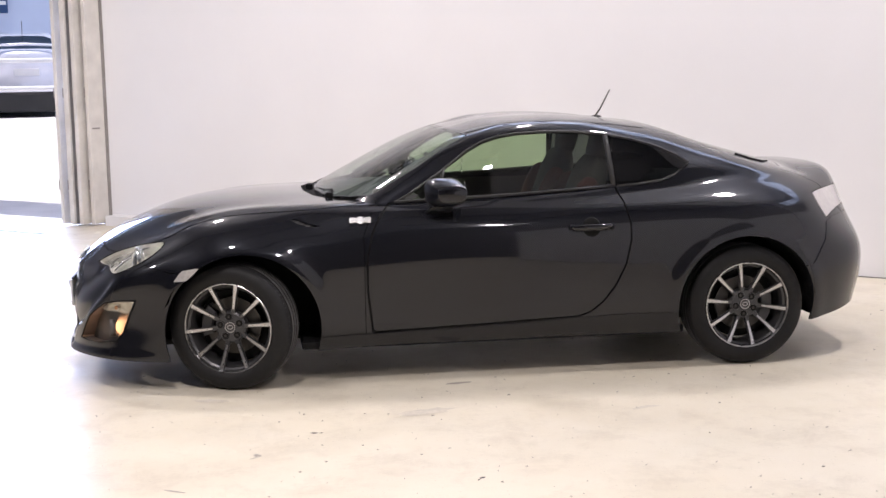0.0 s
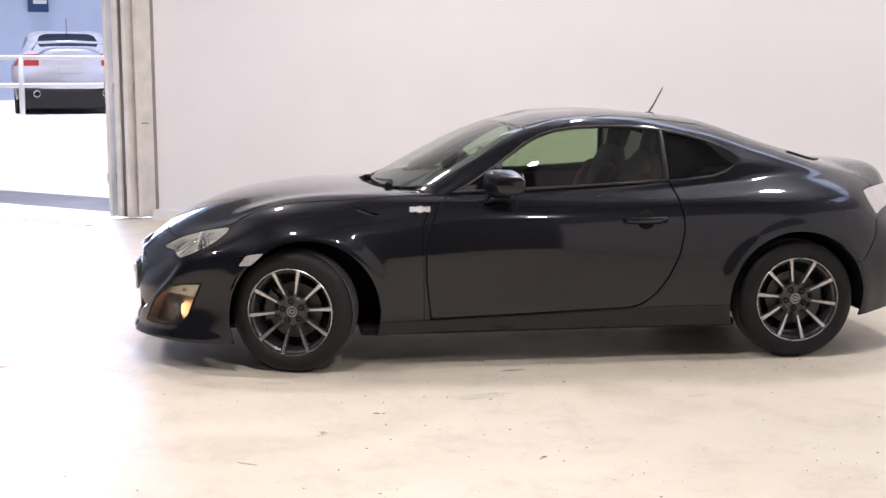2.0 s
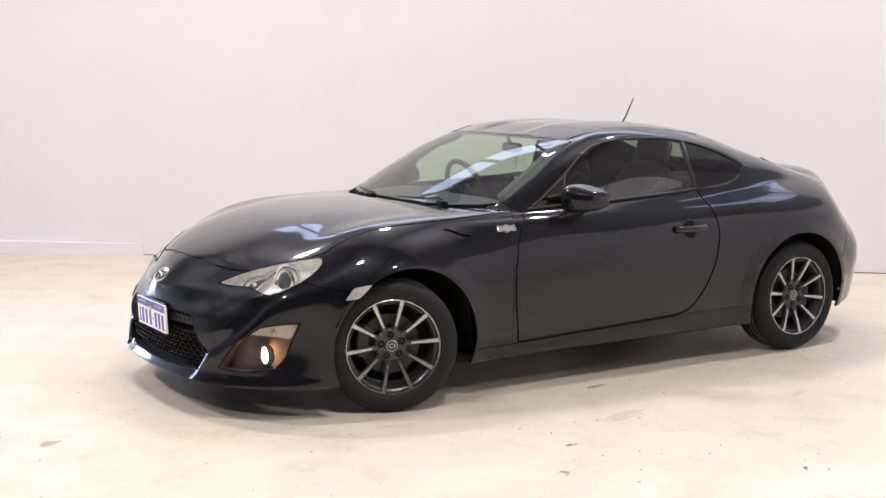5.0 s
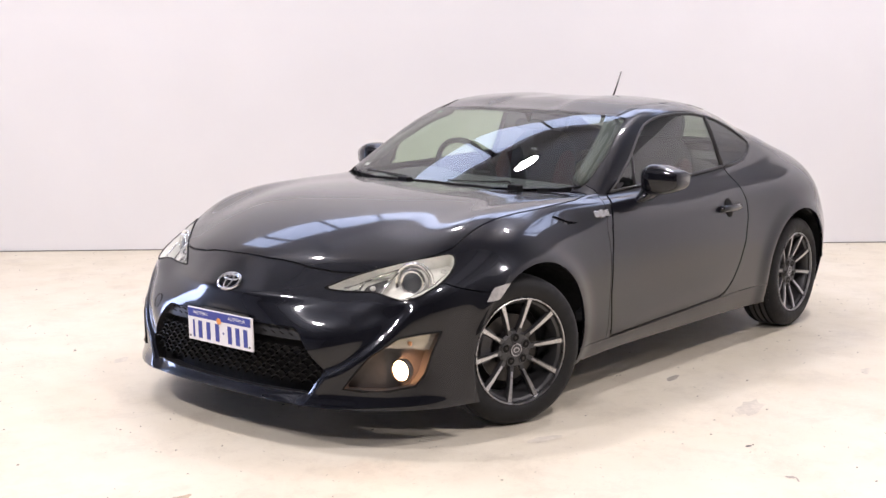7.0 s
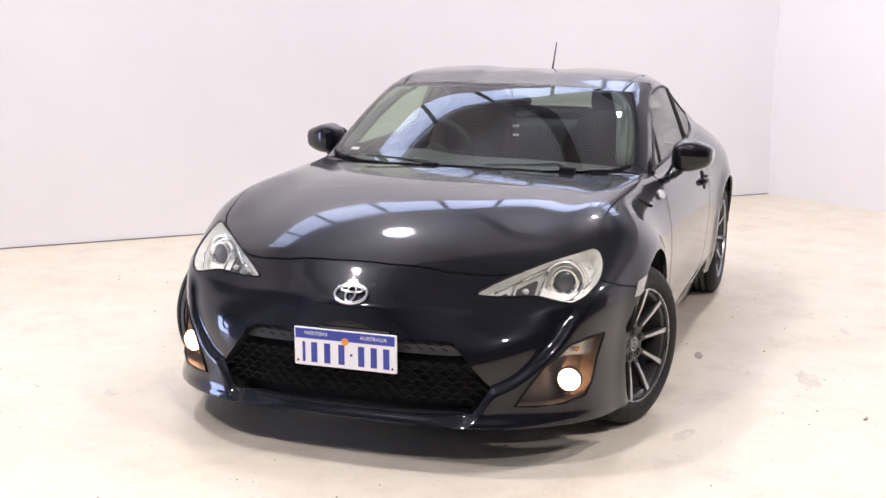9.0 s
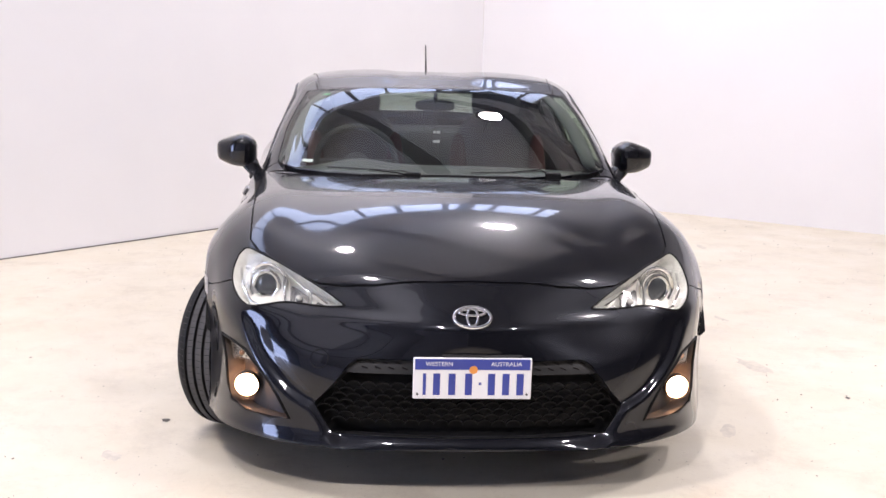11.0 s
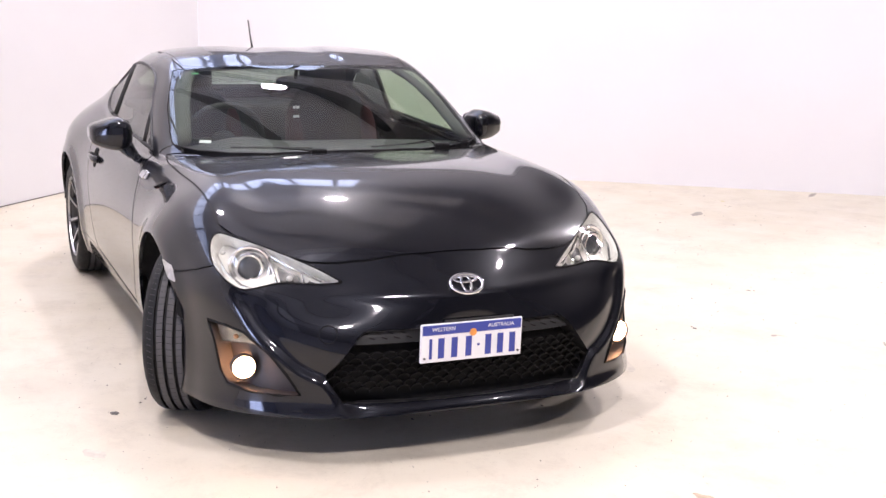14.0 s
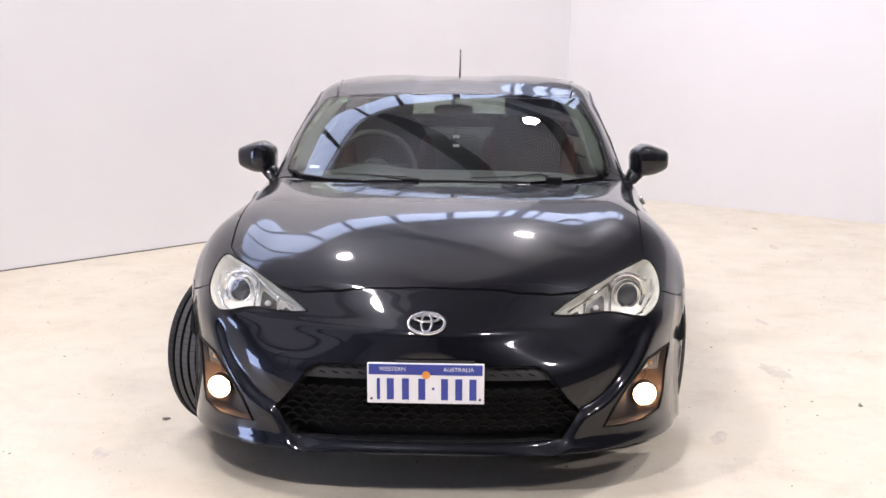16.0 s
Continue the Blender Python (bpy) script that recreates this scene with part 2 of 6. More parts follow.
def cubic(t, p, at):
    """Natural cubic spline through p (n, k) at knots t, sampled at 'at'."""
    t, p, at = np.asarray(t, float), np.asarray(p, float), np.asarray(at, float)
    n = len(t)
    h = np.diff(t)
    a = np.eye(n)
    r = np.zeros_like(p)
    for i in range(1, n - 1):
        a[i, i - 1:i + 2] = h[i - 1], 2 * (h[i - 1] + h[i]), h[i]
        r[i] = 6 * ((p[i + 1] - p[i]) / h[i] - (p[i] - p[i - 1]) / h[i - 1])
    s = np.linalg.solve(a, r)
    k = np.clip(np.searchsorted(t, at, side="right") - 1, 0, n - 2)
    hk, d = h[k][:, None], (at - t[k])[:, None]
    e = hk - d
    return (s[k] * e ** 3 + s[k + 1] * d ** 3) / (6 * hk) + (p[k] / hk - s[k] * hk / 6) * e + (p[k + 1] / hk - s[k + 1] * hk / 6) * d


def outline(points):
    """A closed outline through corner points, straight between them."""
    return np.asarray(points, float)


def signed(p, poly):
    """Signed distance of the points p (n, 2) to a closed polygon: below zero inside."""
    d = np.full(len(p), 1e9)
    inside = np.zeros(len(p), bool)
    for a, b in zip(poly, np.roll(poly, -1, axis=0)):
        e, w = b - a, p - a
        t = np.clip((w @ e) / max(e @ e, 1e-12), 0, 1)[:, None]
        d = np.minimum(d, ((w - e * t) ** 2).sum(1))
        cross = (a[1] <= p[:, 1]) != (b[1] <= p[:, 1])
        with np.errstate(divide="ignore", invalid="ignore"):
            xx = a[0] + (p[:, 1] - a[1]) * e[0] / (e[1] if e[1] else 1e-12)
        inside ^= cross & (p[:, 0] < xx)
    return np.where(inside, -1, 1) * np.sqrt(d)


def smooth_poly(points, n=6):
    """A closed outline rounded through its points."""
    p = np.asarray(points, float)
    out = []
    m = len(p)
    for i in range(m):
        a, b, c, d = p[i - 1], p[i], p[(i + 1) % m], p[(i + 2) % m]
        for k in range(n):
            t = k / n
            out.append(0.5 * (2 * b + (c - a) * t + (2 * a - 5 * b + 4 * c - d) * t * t + (3 * b - a - 3 * c + d) * t ** 3))
    return np.array(out)


def cut(mesh, f):
    """Splits a triangle mesh (V with normals, F) along f = 0: (inside, outside)."""
    V, F = mesh
    if not len(F):
        return mesh, mesh
    s = f > 0
    cnt = s[F].sum(1)
    ins, out = F[cnt == 0], F[cnt == 3]
    extra, table = [], {}

    def mid(i, j):
        key = (i, j) if i < j else (j, i)
        if key not in table:
            a, b = key
            w = f[a] / (f[a] - f[b])
            table[key] = len(V) + len(extra)
            extra.append(V[a] + (V[b] - V[a]) * w)
        return table[key]

    fi, fo = [], []
    for t in F[(cnt == 1) | (cnt == 2)]:
        k = int(s[t].sum())
        lone = int(np.argmax(s[t] if k == 1 else ~s[t]))
        a, b, c = t[lone], t[(lone + 1) % 3], t[(lone + 2) % 3]
        ab, ac = mid(a, b), mid(a, c)
        one, two = [(a, ab, ac)], [(ab, b, c), (ab, c, ac)]
        if k == 1:
            fo += one
            fi += two
        else:
            fi += one
            fo += two
    V2 = np.vstack([V, np.array(extra)]) if extra else V

    def pack(tri, more):
        tri = np.vstack([tri, np.array(more, int).reshape(-1, 3)]) if more else tri
        used, inv = np.unique(tri, return_inverse=True)
        return V2[used], inv.reshape(-1, 3)

    return pack(ins, fi), pack(out, fo)


def panel(mesh, f, gap=0.0025):
    """Cuts a panel with a gap round it out of a mesh: (panel, rest, seam)."""
    V, F = mesh
    inside, rest = cut(mesh, f(V) + gap)
    seam, rest = cut(rest, f(rest[0]) - gap)
    return inside, rest, seam


def rim_of(mesh, depth):
    """Skirts that give a panel its thickness: the border folded inwards."""
    V, F = mesh
    e = np.vstack([F[:, [0, 1]], F[:, [1, 2]], F[:, [2, 0]]])
    keys = {}
    for a, b in e:
        k = (min(a, b), max(a, b))
        keys[k] = None if k in keys else (a, b)
    edges = [ab for ab in keys.values() if ab]
    vs, fs, ids = [], [], {}
    for a, b in edges:
        if abs(V[a][1]) < 1e-4 and abs(V[b][1]) < 1e-4:
            continue
        for i in (a, b):
            if i not in ids:
                ids[i] = len(vs)
                vs += [V[i][:3], V[i][:3] - V[i][3:6] * depth]
        fs.append((ids[b], ids[a], ids[a] + 1, ids[b] + 1))
    return vs, fs


def sheet(name, mesh, material, parent, label="", side=0, depth=0.012, inset=0.0, own=False):
    """Links a cut panel. side 0: both halves in one mesh; +1 or -1: one half alone."""
    V, F = mesh
    vs, fs, ns = [], [], []
    rv, rf = rim_of(mesh, depth) if depth else ([], [])
    P, Q = V[:, :3] - V[:, 3:6] * inset, V[:, 3:6]
    if own:                                       # shading by the panel's own faces alone
        N = np.cross(V[F[:, 1], :3] - V[F[:, 0], :3], V[F[:, 2], :3] - V[F[:, 0], :3])
        Q = np.zeros((len(V), 3))
        for k in range(3):
            np.add.at(Q, F[:, k], N)
        Q[np.abs(V[:, 1]) < 1e-4, 1] = 0
    Q = Q / np.maximum(np.linalg.norm(Q, axis=1, keepdims=True), 1e-9)
    for sgn in ((1, -1) if side == 0 else (side,)):
        o = len(vs)
        fl = np.array([1, sgn, 1])
        vs += list(P * fl)
        ns += list(Q * fl)
        fs += [tuple(o + (t if sgn > 0 else t[::-1])) for t in F]
        o = len(vs)
        vs += [np.array(v) * fl for v in rv]
        ns += [(0, 0, 0)] * len(rv)
        fs += [tuple(o + i for i in (q if sgn > 0 else q[::-1])) for q in rf]
    return raw(name, vs, fs, material, parent, label, True, ns)

# ---- the studio ----
def wall_between(name, a, b, height, thick, outward, material, label, z0=0.0):
    """An upright wall from a to b whose face towards the room lies on the line a-b."""
    a, b, o = Vector(a), Vector(b), Vector(outward).normalized() * thick
    bm = bmesh.new()
    foot = [a, b, b + o, a + o]
    lo = [bm.verts.new((p.x, p.y, z0)) for p in foot]
    hi = [bm.verts.new((p.x, p.y, z0 + height)) for p in foot]
    for i in range(4):
        j = (i + 1) % 4
        bm.faces.new((lo[i], lo[j], hi[j], hi[i]))
    bm.faces.new(lo[::-1])
    bm.faces.new(hi)
    bmesh.ops.recalc_face_normals(bm, faces=bm.faces)
    return tagged(part(name, bm, material), label, "wall", kind="structure")


def slab(name, corners, z, thick, material, label, category):
    bm = bmesh.new()
    lo = [bm.verts.new((c[0], c[1], z - thick)) for c in corners]
    hi = [bm.verts.new((c[0], c[1], z)) for c in corners]
    n = len(corners)
    for i in range(n):
        j = (i + 1) % n
        bm.faces.new((lo[i], lo[j], hi[j], hi[i]))
    bm.faces.new(lo[::-1])
    bm.faces.new(hi)
    bmesh.ops.recalc_face_normals(bm, faces=bm.faces)
    return tagged(part(name, bm, material), label, category, kind="structure")


WALL_END = CORNER + ALONG * 11.25               # where the folding door stands
DOOR_END = CORNER + ALONG * 15.0
SHORT_END = CORNER + SHORT * 7.3
FAR_LEFT = CORNER + ALONG * 21
BACK_LEFT = FAR_LEFT + INTO * 19
SIDE_END = SHORT_END - ALONG * 2.6
BACK_RIGHT = SIDE_END + INTO * 12
WHITE, BAND, END_WHITE = 4.30, 5.45, 2.7                        # top of the white wall and of the translucent band above it

slab("floor", [CORNER + INTO * -0.15 - ALONG * 1, FAR_LEFT + INTO * -0.15, BACK_LEFT, BACK_RIGHT, SIDE_END, SHORT_END - ALONG * 0.2 - INTO * 0.1], 0.0, 0.25, M_FLOOR,
     "worn cream painted concrete floor with scuffs", "floor")
wall_between("wall_north", CORNER, WALL_END, WHITE, 0.2, -INTO, M_WALL, "smooth white painted studio wall")
wall_between("wall_east", CORNER - ALONG * 0.003, SHORT_END, END_WHITE, 0.2, -ALONG, M_WALL, "smooth white painted end wall")
# unseen upper linings: pale north, darker east, toned to suit the hood's reflections
wall_between("wall_north_upper", CORNER, WALL_END, CEIL - BAND, 0.2, -INTO, M_CEIL, "unseen pale lining above the daylight band", BAND)
wall_between("wall_east_upper", CORNER - ALONG * 0.003, SHORT_END, CEIL - END_WHITE, 0.2, -ALONG, M_UPPER, "unseen grey lining above the white end wall", END_WHITE)
wall_between("wall_north_band", CORNER - INTO * 0.12, CORNER + ALONG * 8.4 - INTO * 0.12, BAND - WHITE, 0.08, -INTO, M_SHEET, "translucent daylight band above the white wall", WHITE)
wall_between("wall_door_head", WALL_END, DOOR_END, CEIL - 3.6, 0.2, -INTO, M_ROOM, "grey shed wall above the wide doorway", 3.6)
# walls out of view: dark ones deepen the car's reflections, the pale west one lightens them
wall_between("wall_north_far", DOOR_END, FAR_LEFT, CEIL, 0.2, -INTO, M_ROOM, "plain unseen shed wall, tone set for the car's reflections")
wall_between("wall_west", FAR_LEFT, BACK_LEFT, CEIL, 0.2, ALONG, M_WEST, "plain unseen shed wall, tone set for the car's reflections")
wall_between("wall_south", BACK_LEFT, BACK_RIGHT, CEIL, 0.2, INTO, M_ROOM, "plain unseen shed wall, tone set for the car's reflections")
wall_between("wall_south_east", BACK_RIGHT, SIDE_END, CEIL, 0.2, -ALONG, M_ROOM, "plain unseen shed wall, tone set for the car's reflections")
wall_between("wall_east_far", SIDE_END, SHORT_END, CEIL, 0.2, -INTO, M_ROOM, "plain unseen shed wall, tone set for the car's reflections")


def place(a, i, z=0.0):
    """A point a metres along the long wall from the corner, i metres into the room."""
    p = CORNER + ALONG * a + INTO * i
    return Vector((p.x, p.y, z))


PLAN_TURN = math.degrees(math.atan2(ALONG.y, ALONG.x))

bm = bmesh.new()
box(bm, -9, 21.5, -0.4, 4.0, CEIL, CEIL + 0.12)
for v in bm.verts:
    v.co = place(v.co.x, v.co.y, v.co.z)
bmesh.ops.recalc_face_normals(bm, faces=bm.faces)
tagged(part("ceiling", bm, M_CEIL), "pale grey sheet roof over the photo bay", "ceiling", kind="structure")
# unseen southern roof, given a darker tone to blacken what the car reflects
bm = bmesh.new()
box(bm, -9, 21.5, 4.0, 21.5, CEIL - 0.004, CEIL + 0.12)
for v in bm.verts:
    v.co = place(v.co.x, v.co.y, v.co.z)
bmesh.ops.recalc_face_normals(bm, faces=bm.faces)
tagged(part("ceiling_south", bm, M_ROOF), "unseen dark roof half that darkens the car's reflections", "ceiling", kind="structure")

# daylight through the translucent bands, with dark mullions in front of them
wall_between("wall_north_end", CORNER + ALONG * 8.4, WALL_END, BAND - WHITE, 0.2, -INTO, M_CEIL, "pale grey lining beside the daylight band", WHITE)
NORTH_MID = place(4.2, -0.10, (WHITE + BAND) / 2)
area("north_daylight", look(NORTH_MID, NORTH_MID + INTO), 8.3, BAND - WHITE - 0.04, BAND_N, (0.60, 0.72, 1.0))

SHORT_IN = Vector((SHORT.y, -SHORT.x, 0))     # from the end wall into the room
EAST_MID = CORNER + SHORT * 0.90 + SHORT_IN * 0.05 + Vector((0, 0, (WHITE + BAND) / 2))
wall_between("wall_east_band", CORNER + SHORT * 0.15 + SHORT_IN * 0.03, CORNER + SHORT * 1.65 + SHORT_IN * 0.03, BAND - WHITE, 0.028, -SHORT_IN, M_SHEET, "translucent daylight band on the end wall", WHITE)
area("east_daylight", look(EAST_MID, EAST_MID + SHORT_IN), 1.45, BAND - WHITE - 0.04, BAND_N * 0.14, (0.60, 0.72, 1.0))

# added lamp in the opening: stands in for yard daylight, fills the front bluish
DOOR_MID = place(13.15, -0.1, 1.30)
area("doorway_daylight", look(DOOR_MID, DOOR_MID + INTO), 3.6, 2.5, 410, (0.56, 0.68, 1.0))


def mullion(p, turn):
    bm = bmesh.new()
    box(bm, -0.035, 0.035, -0.03, 0.03, WHITE, BAND)
    ob = part("mullion", bm, M_STEEL, m=Matrix.Translation((p.x, p.y, 0)) @ pose(0, 0, 0, 0, 0, turn))
    tagged(ob, "dark steel post in the daylight band", "post", "daylight band posts", "structure")


for k in range(8):
    mullion(place(0.4 + 1.05 * k, -0.05), PLAN_TURN)
for k in range(2):
    mullion(CORNER + SHORT * (0.5 + 0.8 * k) + SHORT_IN * 0.09, math.degrees(math.atan2(SHORT.y, SHORT.x)))

def roof_arch(a):
    """A bowed steel arch across the shed, a metres along the long wall."""
    bm = bmesh.new()
    prev = None
    for k in range(25):
        i = 0.05 + 9.0 * k / 24
        z = 5.55 + 0.62 * math.sin(math.pi * k / 24) ** 0.8
        loop = [bm.verts.new(place(a + da, i, z + dz)) for da, dz in ((-0.11, 0), (0.11, 0), (0.11, 0.22), (-0.11, 0.22))]
        if prev:
            for q in range(4):
                bm.faces.new((prev[q], prev[(q + 1) % 4], loop[(q + 1) % 4], loop[q]))
        else:
            bm.faces.new(loop)
        prev = loop
    bm.faces.new(prev[::-1])
    bmesh.ops.recalc_face_normals(bm, faces=bm.faces)
    tagged(part("roof_arch", bm, M_BEAM), "dark grey bowed steel roof arch across the shed", "beam", "roof arches", "structure")


for k in range(8):
    roof_arch(-0.9 + 2.1 * k)

# round high-bay lamps; the last is a fill lamp added to brighten the front floor
LAMPS = [(2.85, -1.1, 0.9), (1.0, 1.8, 0.45), (-1.9, -4.2, 1.0), (1.6, -7.7, 1.9), (-6.4, 1.4, 1.6), (-2.4, 2.1, 0.75), (-7.0, -4.0, 1.5)]


def high_bay(x, y, power):
    p = Vector((x, y, CEIL - 0.8))
    ob = thing("high_bay_lamp", "round lit high-bay lamp hanging from the roof", "lamp", at=Matrix.Translation(p), group="high-bay lamps")
    bm = bmesh.new()
    lathe(bm, [(0.0, 0.16), (0.11, 0.16), (0.12, 0.06), (0.24, 0.02), (0.25, -0.03), (0.235, -0.03), (0.22, 0.0), (0.0, 0.005)], 40)
    bmesh.ops.rotate(bm, verts=bm.verts, matrix=Matrix.Rotation(radians(90), 3, "X"))
    part("housing", bm, M_STEEL, ob, smooth=True)
    bm = bmesh.new()
    tube(bm, [(0, 0, 0.16), (0, 0, 0.8)], 0.012)
    part("suspension_rod", bm, M_STEEL, ob)
    area("high_bay_light", look(p - Vector((0, 0, 0.035)), p - Vector((0, 0, 1))), 0.40, 0.40, LAMP_W * power, (1.0, 0.94, 0.87), "DISK")
    return ob


for x, y, power in LAMPS:
    high_bay(x, y, power)


# ---- the coupe: one lofted skin ----
# rings from the sill up to the roof; each runs from the nose round the side to the tail
RINGS = [
    [(-2.105, 0, .165), (-2.095, .30, .165), (-2.045, .53, .165), (-1.89, .738, .16), (-1.64, .850, .155), (-1.285, .862, .165), (-.9, .835, .17), (-.5, .825, .18),
     (0, .825, .18), (.5, .825, .18), (.9, .835, .18), (1.285, .85, .19), (1.65, .825, .21), (1.93, .68, .26), (2.03, .40, .28), (2.05, 0, .28)],
    [(-2.11, 0, .29), (-2.10, .30, .29), (-2.03, .54, .29), (-1.87, .745, .29), (-1.62, .848, .28), (-1.285, .868, .29), (-.9, .86, .28), (-.5, .857, .27),
     (0, .857, .27), (.5, .857, .27), (.9, .865, .29), (1.285, .882, .32), (1.65, .855, .36), (1.95, .70, .40), (2.08, .40, .42), (2.11, 0, .42)],
    [(-2.115, 0, .44), (-2.10, .30, .44), (-2.02, .56, .445), (-1.84, .755, .45), (-1.6, .848, .455), (-1.285, .878, .46), (-.9, .868, .45), (-.5, .868, .44),
     (0, .874, .45), (.5, .873, .46), (.9, .875, .48), (1.285, .892, .50), (1.65, .862, .52), (1.95, .70, .56), (2.07, .40, .58), (2.10, 0, .58)],
    [(-2.10, 0, .545), (-2.08, .30, .548), (-1.985, .54, .555), (-1.80, .745, .575), (-1.58, .838, .595), (-1.285, .876, .615), (-.9, .862, .60), (-.5, .862, .61),
     (0, .868, .62), (.5, .866, .63), (.9, .868, .66), (1.285, .885, .68), (1.64, .842, .68), (1.88, .655, .70), (2.02, .39, .73), (2.06, 0, .73)],
    [(-2.00, 0, .635), (-1.975, .28, .64), (-1.88, .50, .648), (-1.70, .685, .668), (-1.52, .785, .705), (-1.285, .835, .735), (-.9, .83, .725), (-.5, .835, .75),
     (0, .838, .765), (.5, .830, .79), (.9, .825, .815), (1.285, .835, .82), (1.59, .780, .833), (1.775, .61, .872), (1.95, .36, .912), (2.02, 0, .922)],
    [(-1.91, 0, .695), (-1.885, .27, .697), (-1.79, .45, .708), (-1.62, .60, .738), (-1.43, .69, .785), (-1.2, .735, .808), (-.9, .765, .815), (-.5, .795, .828),
     (0, .785, .840), (.5, .77, .863), (.9, .745, .893), (1.285, .745, .905), (1.60, .66, .918), (1.75, .50, .939), (1.88, .30, .960), (1.93, 0, .965)],
    [(-1.45, 0, .850), (-1.43, .24, .850), (-1.37, .41, .850), (-1.26, .53, .850), (-1.12, .62, .851), (-.96, .685, .852), (-.76, .735, .852), (-.44, .765, .850),
     (0, .765, .860), (.5, .752, .887), (.86, .732, .915), (1.16, .708, .942), (1.45, .635, .968), (1.57, .47, .980), (1.66, .27, .986), (1.69, 0, .988)],
    [(-.84, 0, .888), (-.83, .22, .887), (-.80, .39, .884), (-.75, .53, .879), (-.698, .632, .873), (-.642, .696, .869), (-.56, .740, .867), (-.40, .750, .868),
     (0, .748, .877), (.5, .735, .905), (.84, .712, .948), (1.06, .68, .998), (1.28, .60, 1.032), (1.39, .44, 1.037), (1.44, .24, 1.042), (1.46, 0, 1.044)],
    [(-.18, 0, 1.218), (-.175, .21, 1.216), (-.16, .355, 1.211), (-.135, .475, 1.203), (-.111, .557, 1.194), (-.072, .603, 1.190), (0, .62, 1.190), (.1, .634, 1.194),
     (.3, .640, 1.197), (.55, .628, 1.184), (.805, .610, 1.142), (.995, .588, 1.108), (1.12, .500, 1.112), (1.15, .355, 1.124), (1.16, .19, 1.130), (1.17, 0, 1.133)],
    [(-.03, 0, 1.250), (-.02, .18, 1.249), (0, .31, 1.246), (.03, .41, 1.241), (.07, .475, 1.238), (.11, .515, 1.237), (.17, .53, 1.239), (.25, .537, 1.242),
     (.4, .537, 1.241), (.6, .52, 1.228), (.77, .485, 1.208), (.86, .43, 1.203), (.90, .36, 1.205), (.915, .27, 1.208), (.92, .15, 1.211), (.925, 0, 1.213)],
    [(.11, 0, 1.266), (.115, 0, 1.2665), (.125, 0, 1.267), (.145, 0, 1.268), (.17, 0, 1.269), (.20, 0, 1.270), (.25, 0, 1.271), (.31, 0, 1.271),
     (.4, 0, 1.268), (.5, 0, 1.261), (.56, 0, 1.255), (.61, 0, 1.250), (.64, 0, 1.246), (.66, 0, 1.243), (.67, 0, 1.242), (.675, 0, 1.241)],
]


def loft(nu=16, nv=12):
    """The right half of the skin as a grid: spline along each ring, then across the rings."""
    k = len(RINGS[0])
    knots = np.arange(-2, k + 2)
    us = np.linspace(0, k - 1, (k - 1) * nu + 1)
    rings = []
    for r in RINGS:
        p = np.array(r, float)
        flip = np.array([1, -1, 1])
        p = np.vstack([p[2] * flip, p[1] * flip, p, p[-2] * flip, p[-3] * flip])
        rings.append(cubic(knots, p, us))
    R = np.array(rings)                           # ring, u, xyz
    cols = []
    for i in range(len(us)):
        p = R[:, i]
        d = np.maximum(np.linalg.norm(np.diff(p, axis=0), axis=1), 1e-4) ** 0.5
        t = np.concatenate([[0], np.cumsum(d)])
        at = np.concatenate([t[j] + (t[j + 1] - t[j]) * np.arange(nv) / nv for j in range(len(t) - 1)] + [[t[-1]]])
        soft_line = cubic(t, p, at)
        # glass stands nearly straight between the belt and the roof edge, with a crease at its foot
        low, high = cubic(t[:8], p[:8], at[:7 * nv + 1]), cubic(t[8:], p[8:], at[8 * nv:])
        k = np.arange(1, nv)[:, None] / nv
        out = np.array([-0.5, 0, 0.86]) if us[i] < 4 else np.array([0, 0.8, 0.6])
        glass_line = p[7] + (p[8] - p[7]) * k + out * 0.050 * np.linalg.norm(p[8] - p[7]) * k * (1 - k)
        hard_line = np.vstack([low, glass_line, high])
        w = np.clip((us[i] - 9.7) / 2.2, 0, 1)
        w = w * w * (3 - 2 * w)
        cols.append(hard_line * (1 - w) + soft_line * w)
    G = np.array(cols)
    G[0, :, 1] = G[-1, :, 1] = 0
    return G


def relax(G, n):
    """Evens out the grid a little, keeping its borders."""
    for _ in range(n):
        H = G.copy()
        H[1:-1, 1:-1] = 0.5 * G[1:-1, 1:-1] + 0.125 * (G[:-2, 1:-1] + G[2:, 1:-1] + G[1:-1, :-2] + G[1:-1, 2:])
        H[0, 1:-1] = 0.5 * G[0, 1:-1] + 0.125 * (2 * G[1, 1:-1] + G[0, :-2] + G[0, 2:])
        H[-1, 1:-1] = 0.5 * G[-1, 1:-1] + 0.125 * (2 * G[-2, 1:-1] + G[-1, :-2] + G[-1, 2:])
        H[0, :, 1] = H[-1, :, 1] = 0
        hold = np.clip((136 - np.arange(len(G))) / 24, 0, 1)[:, None]     # the crease at the foot of the windscreen stays sharp
        H[:, 84] = H[:, 84] * (1 - hold) + G[:, 84] * hold
        G = H
    return G


def bell(v, c, w):
    return np.exp(-((v - c) / w) ** 2)


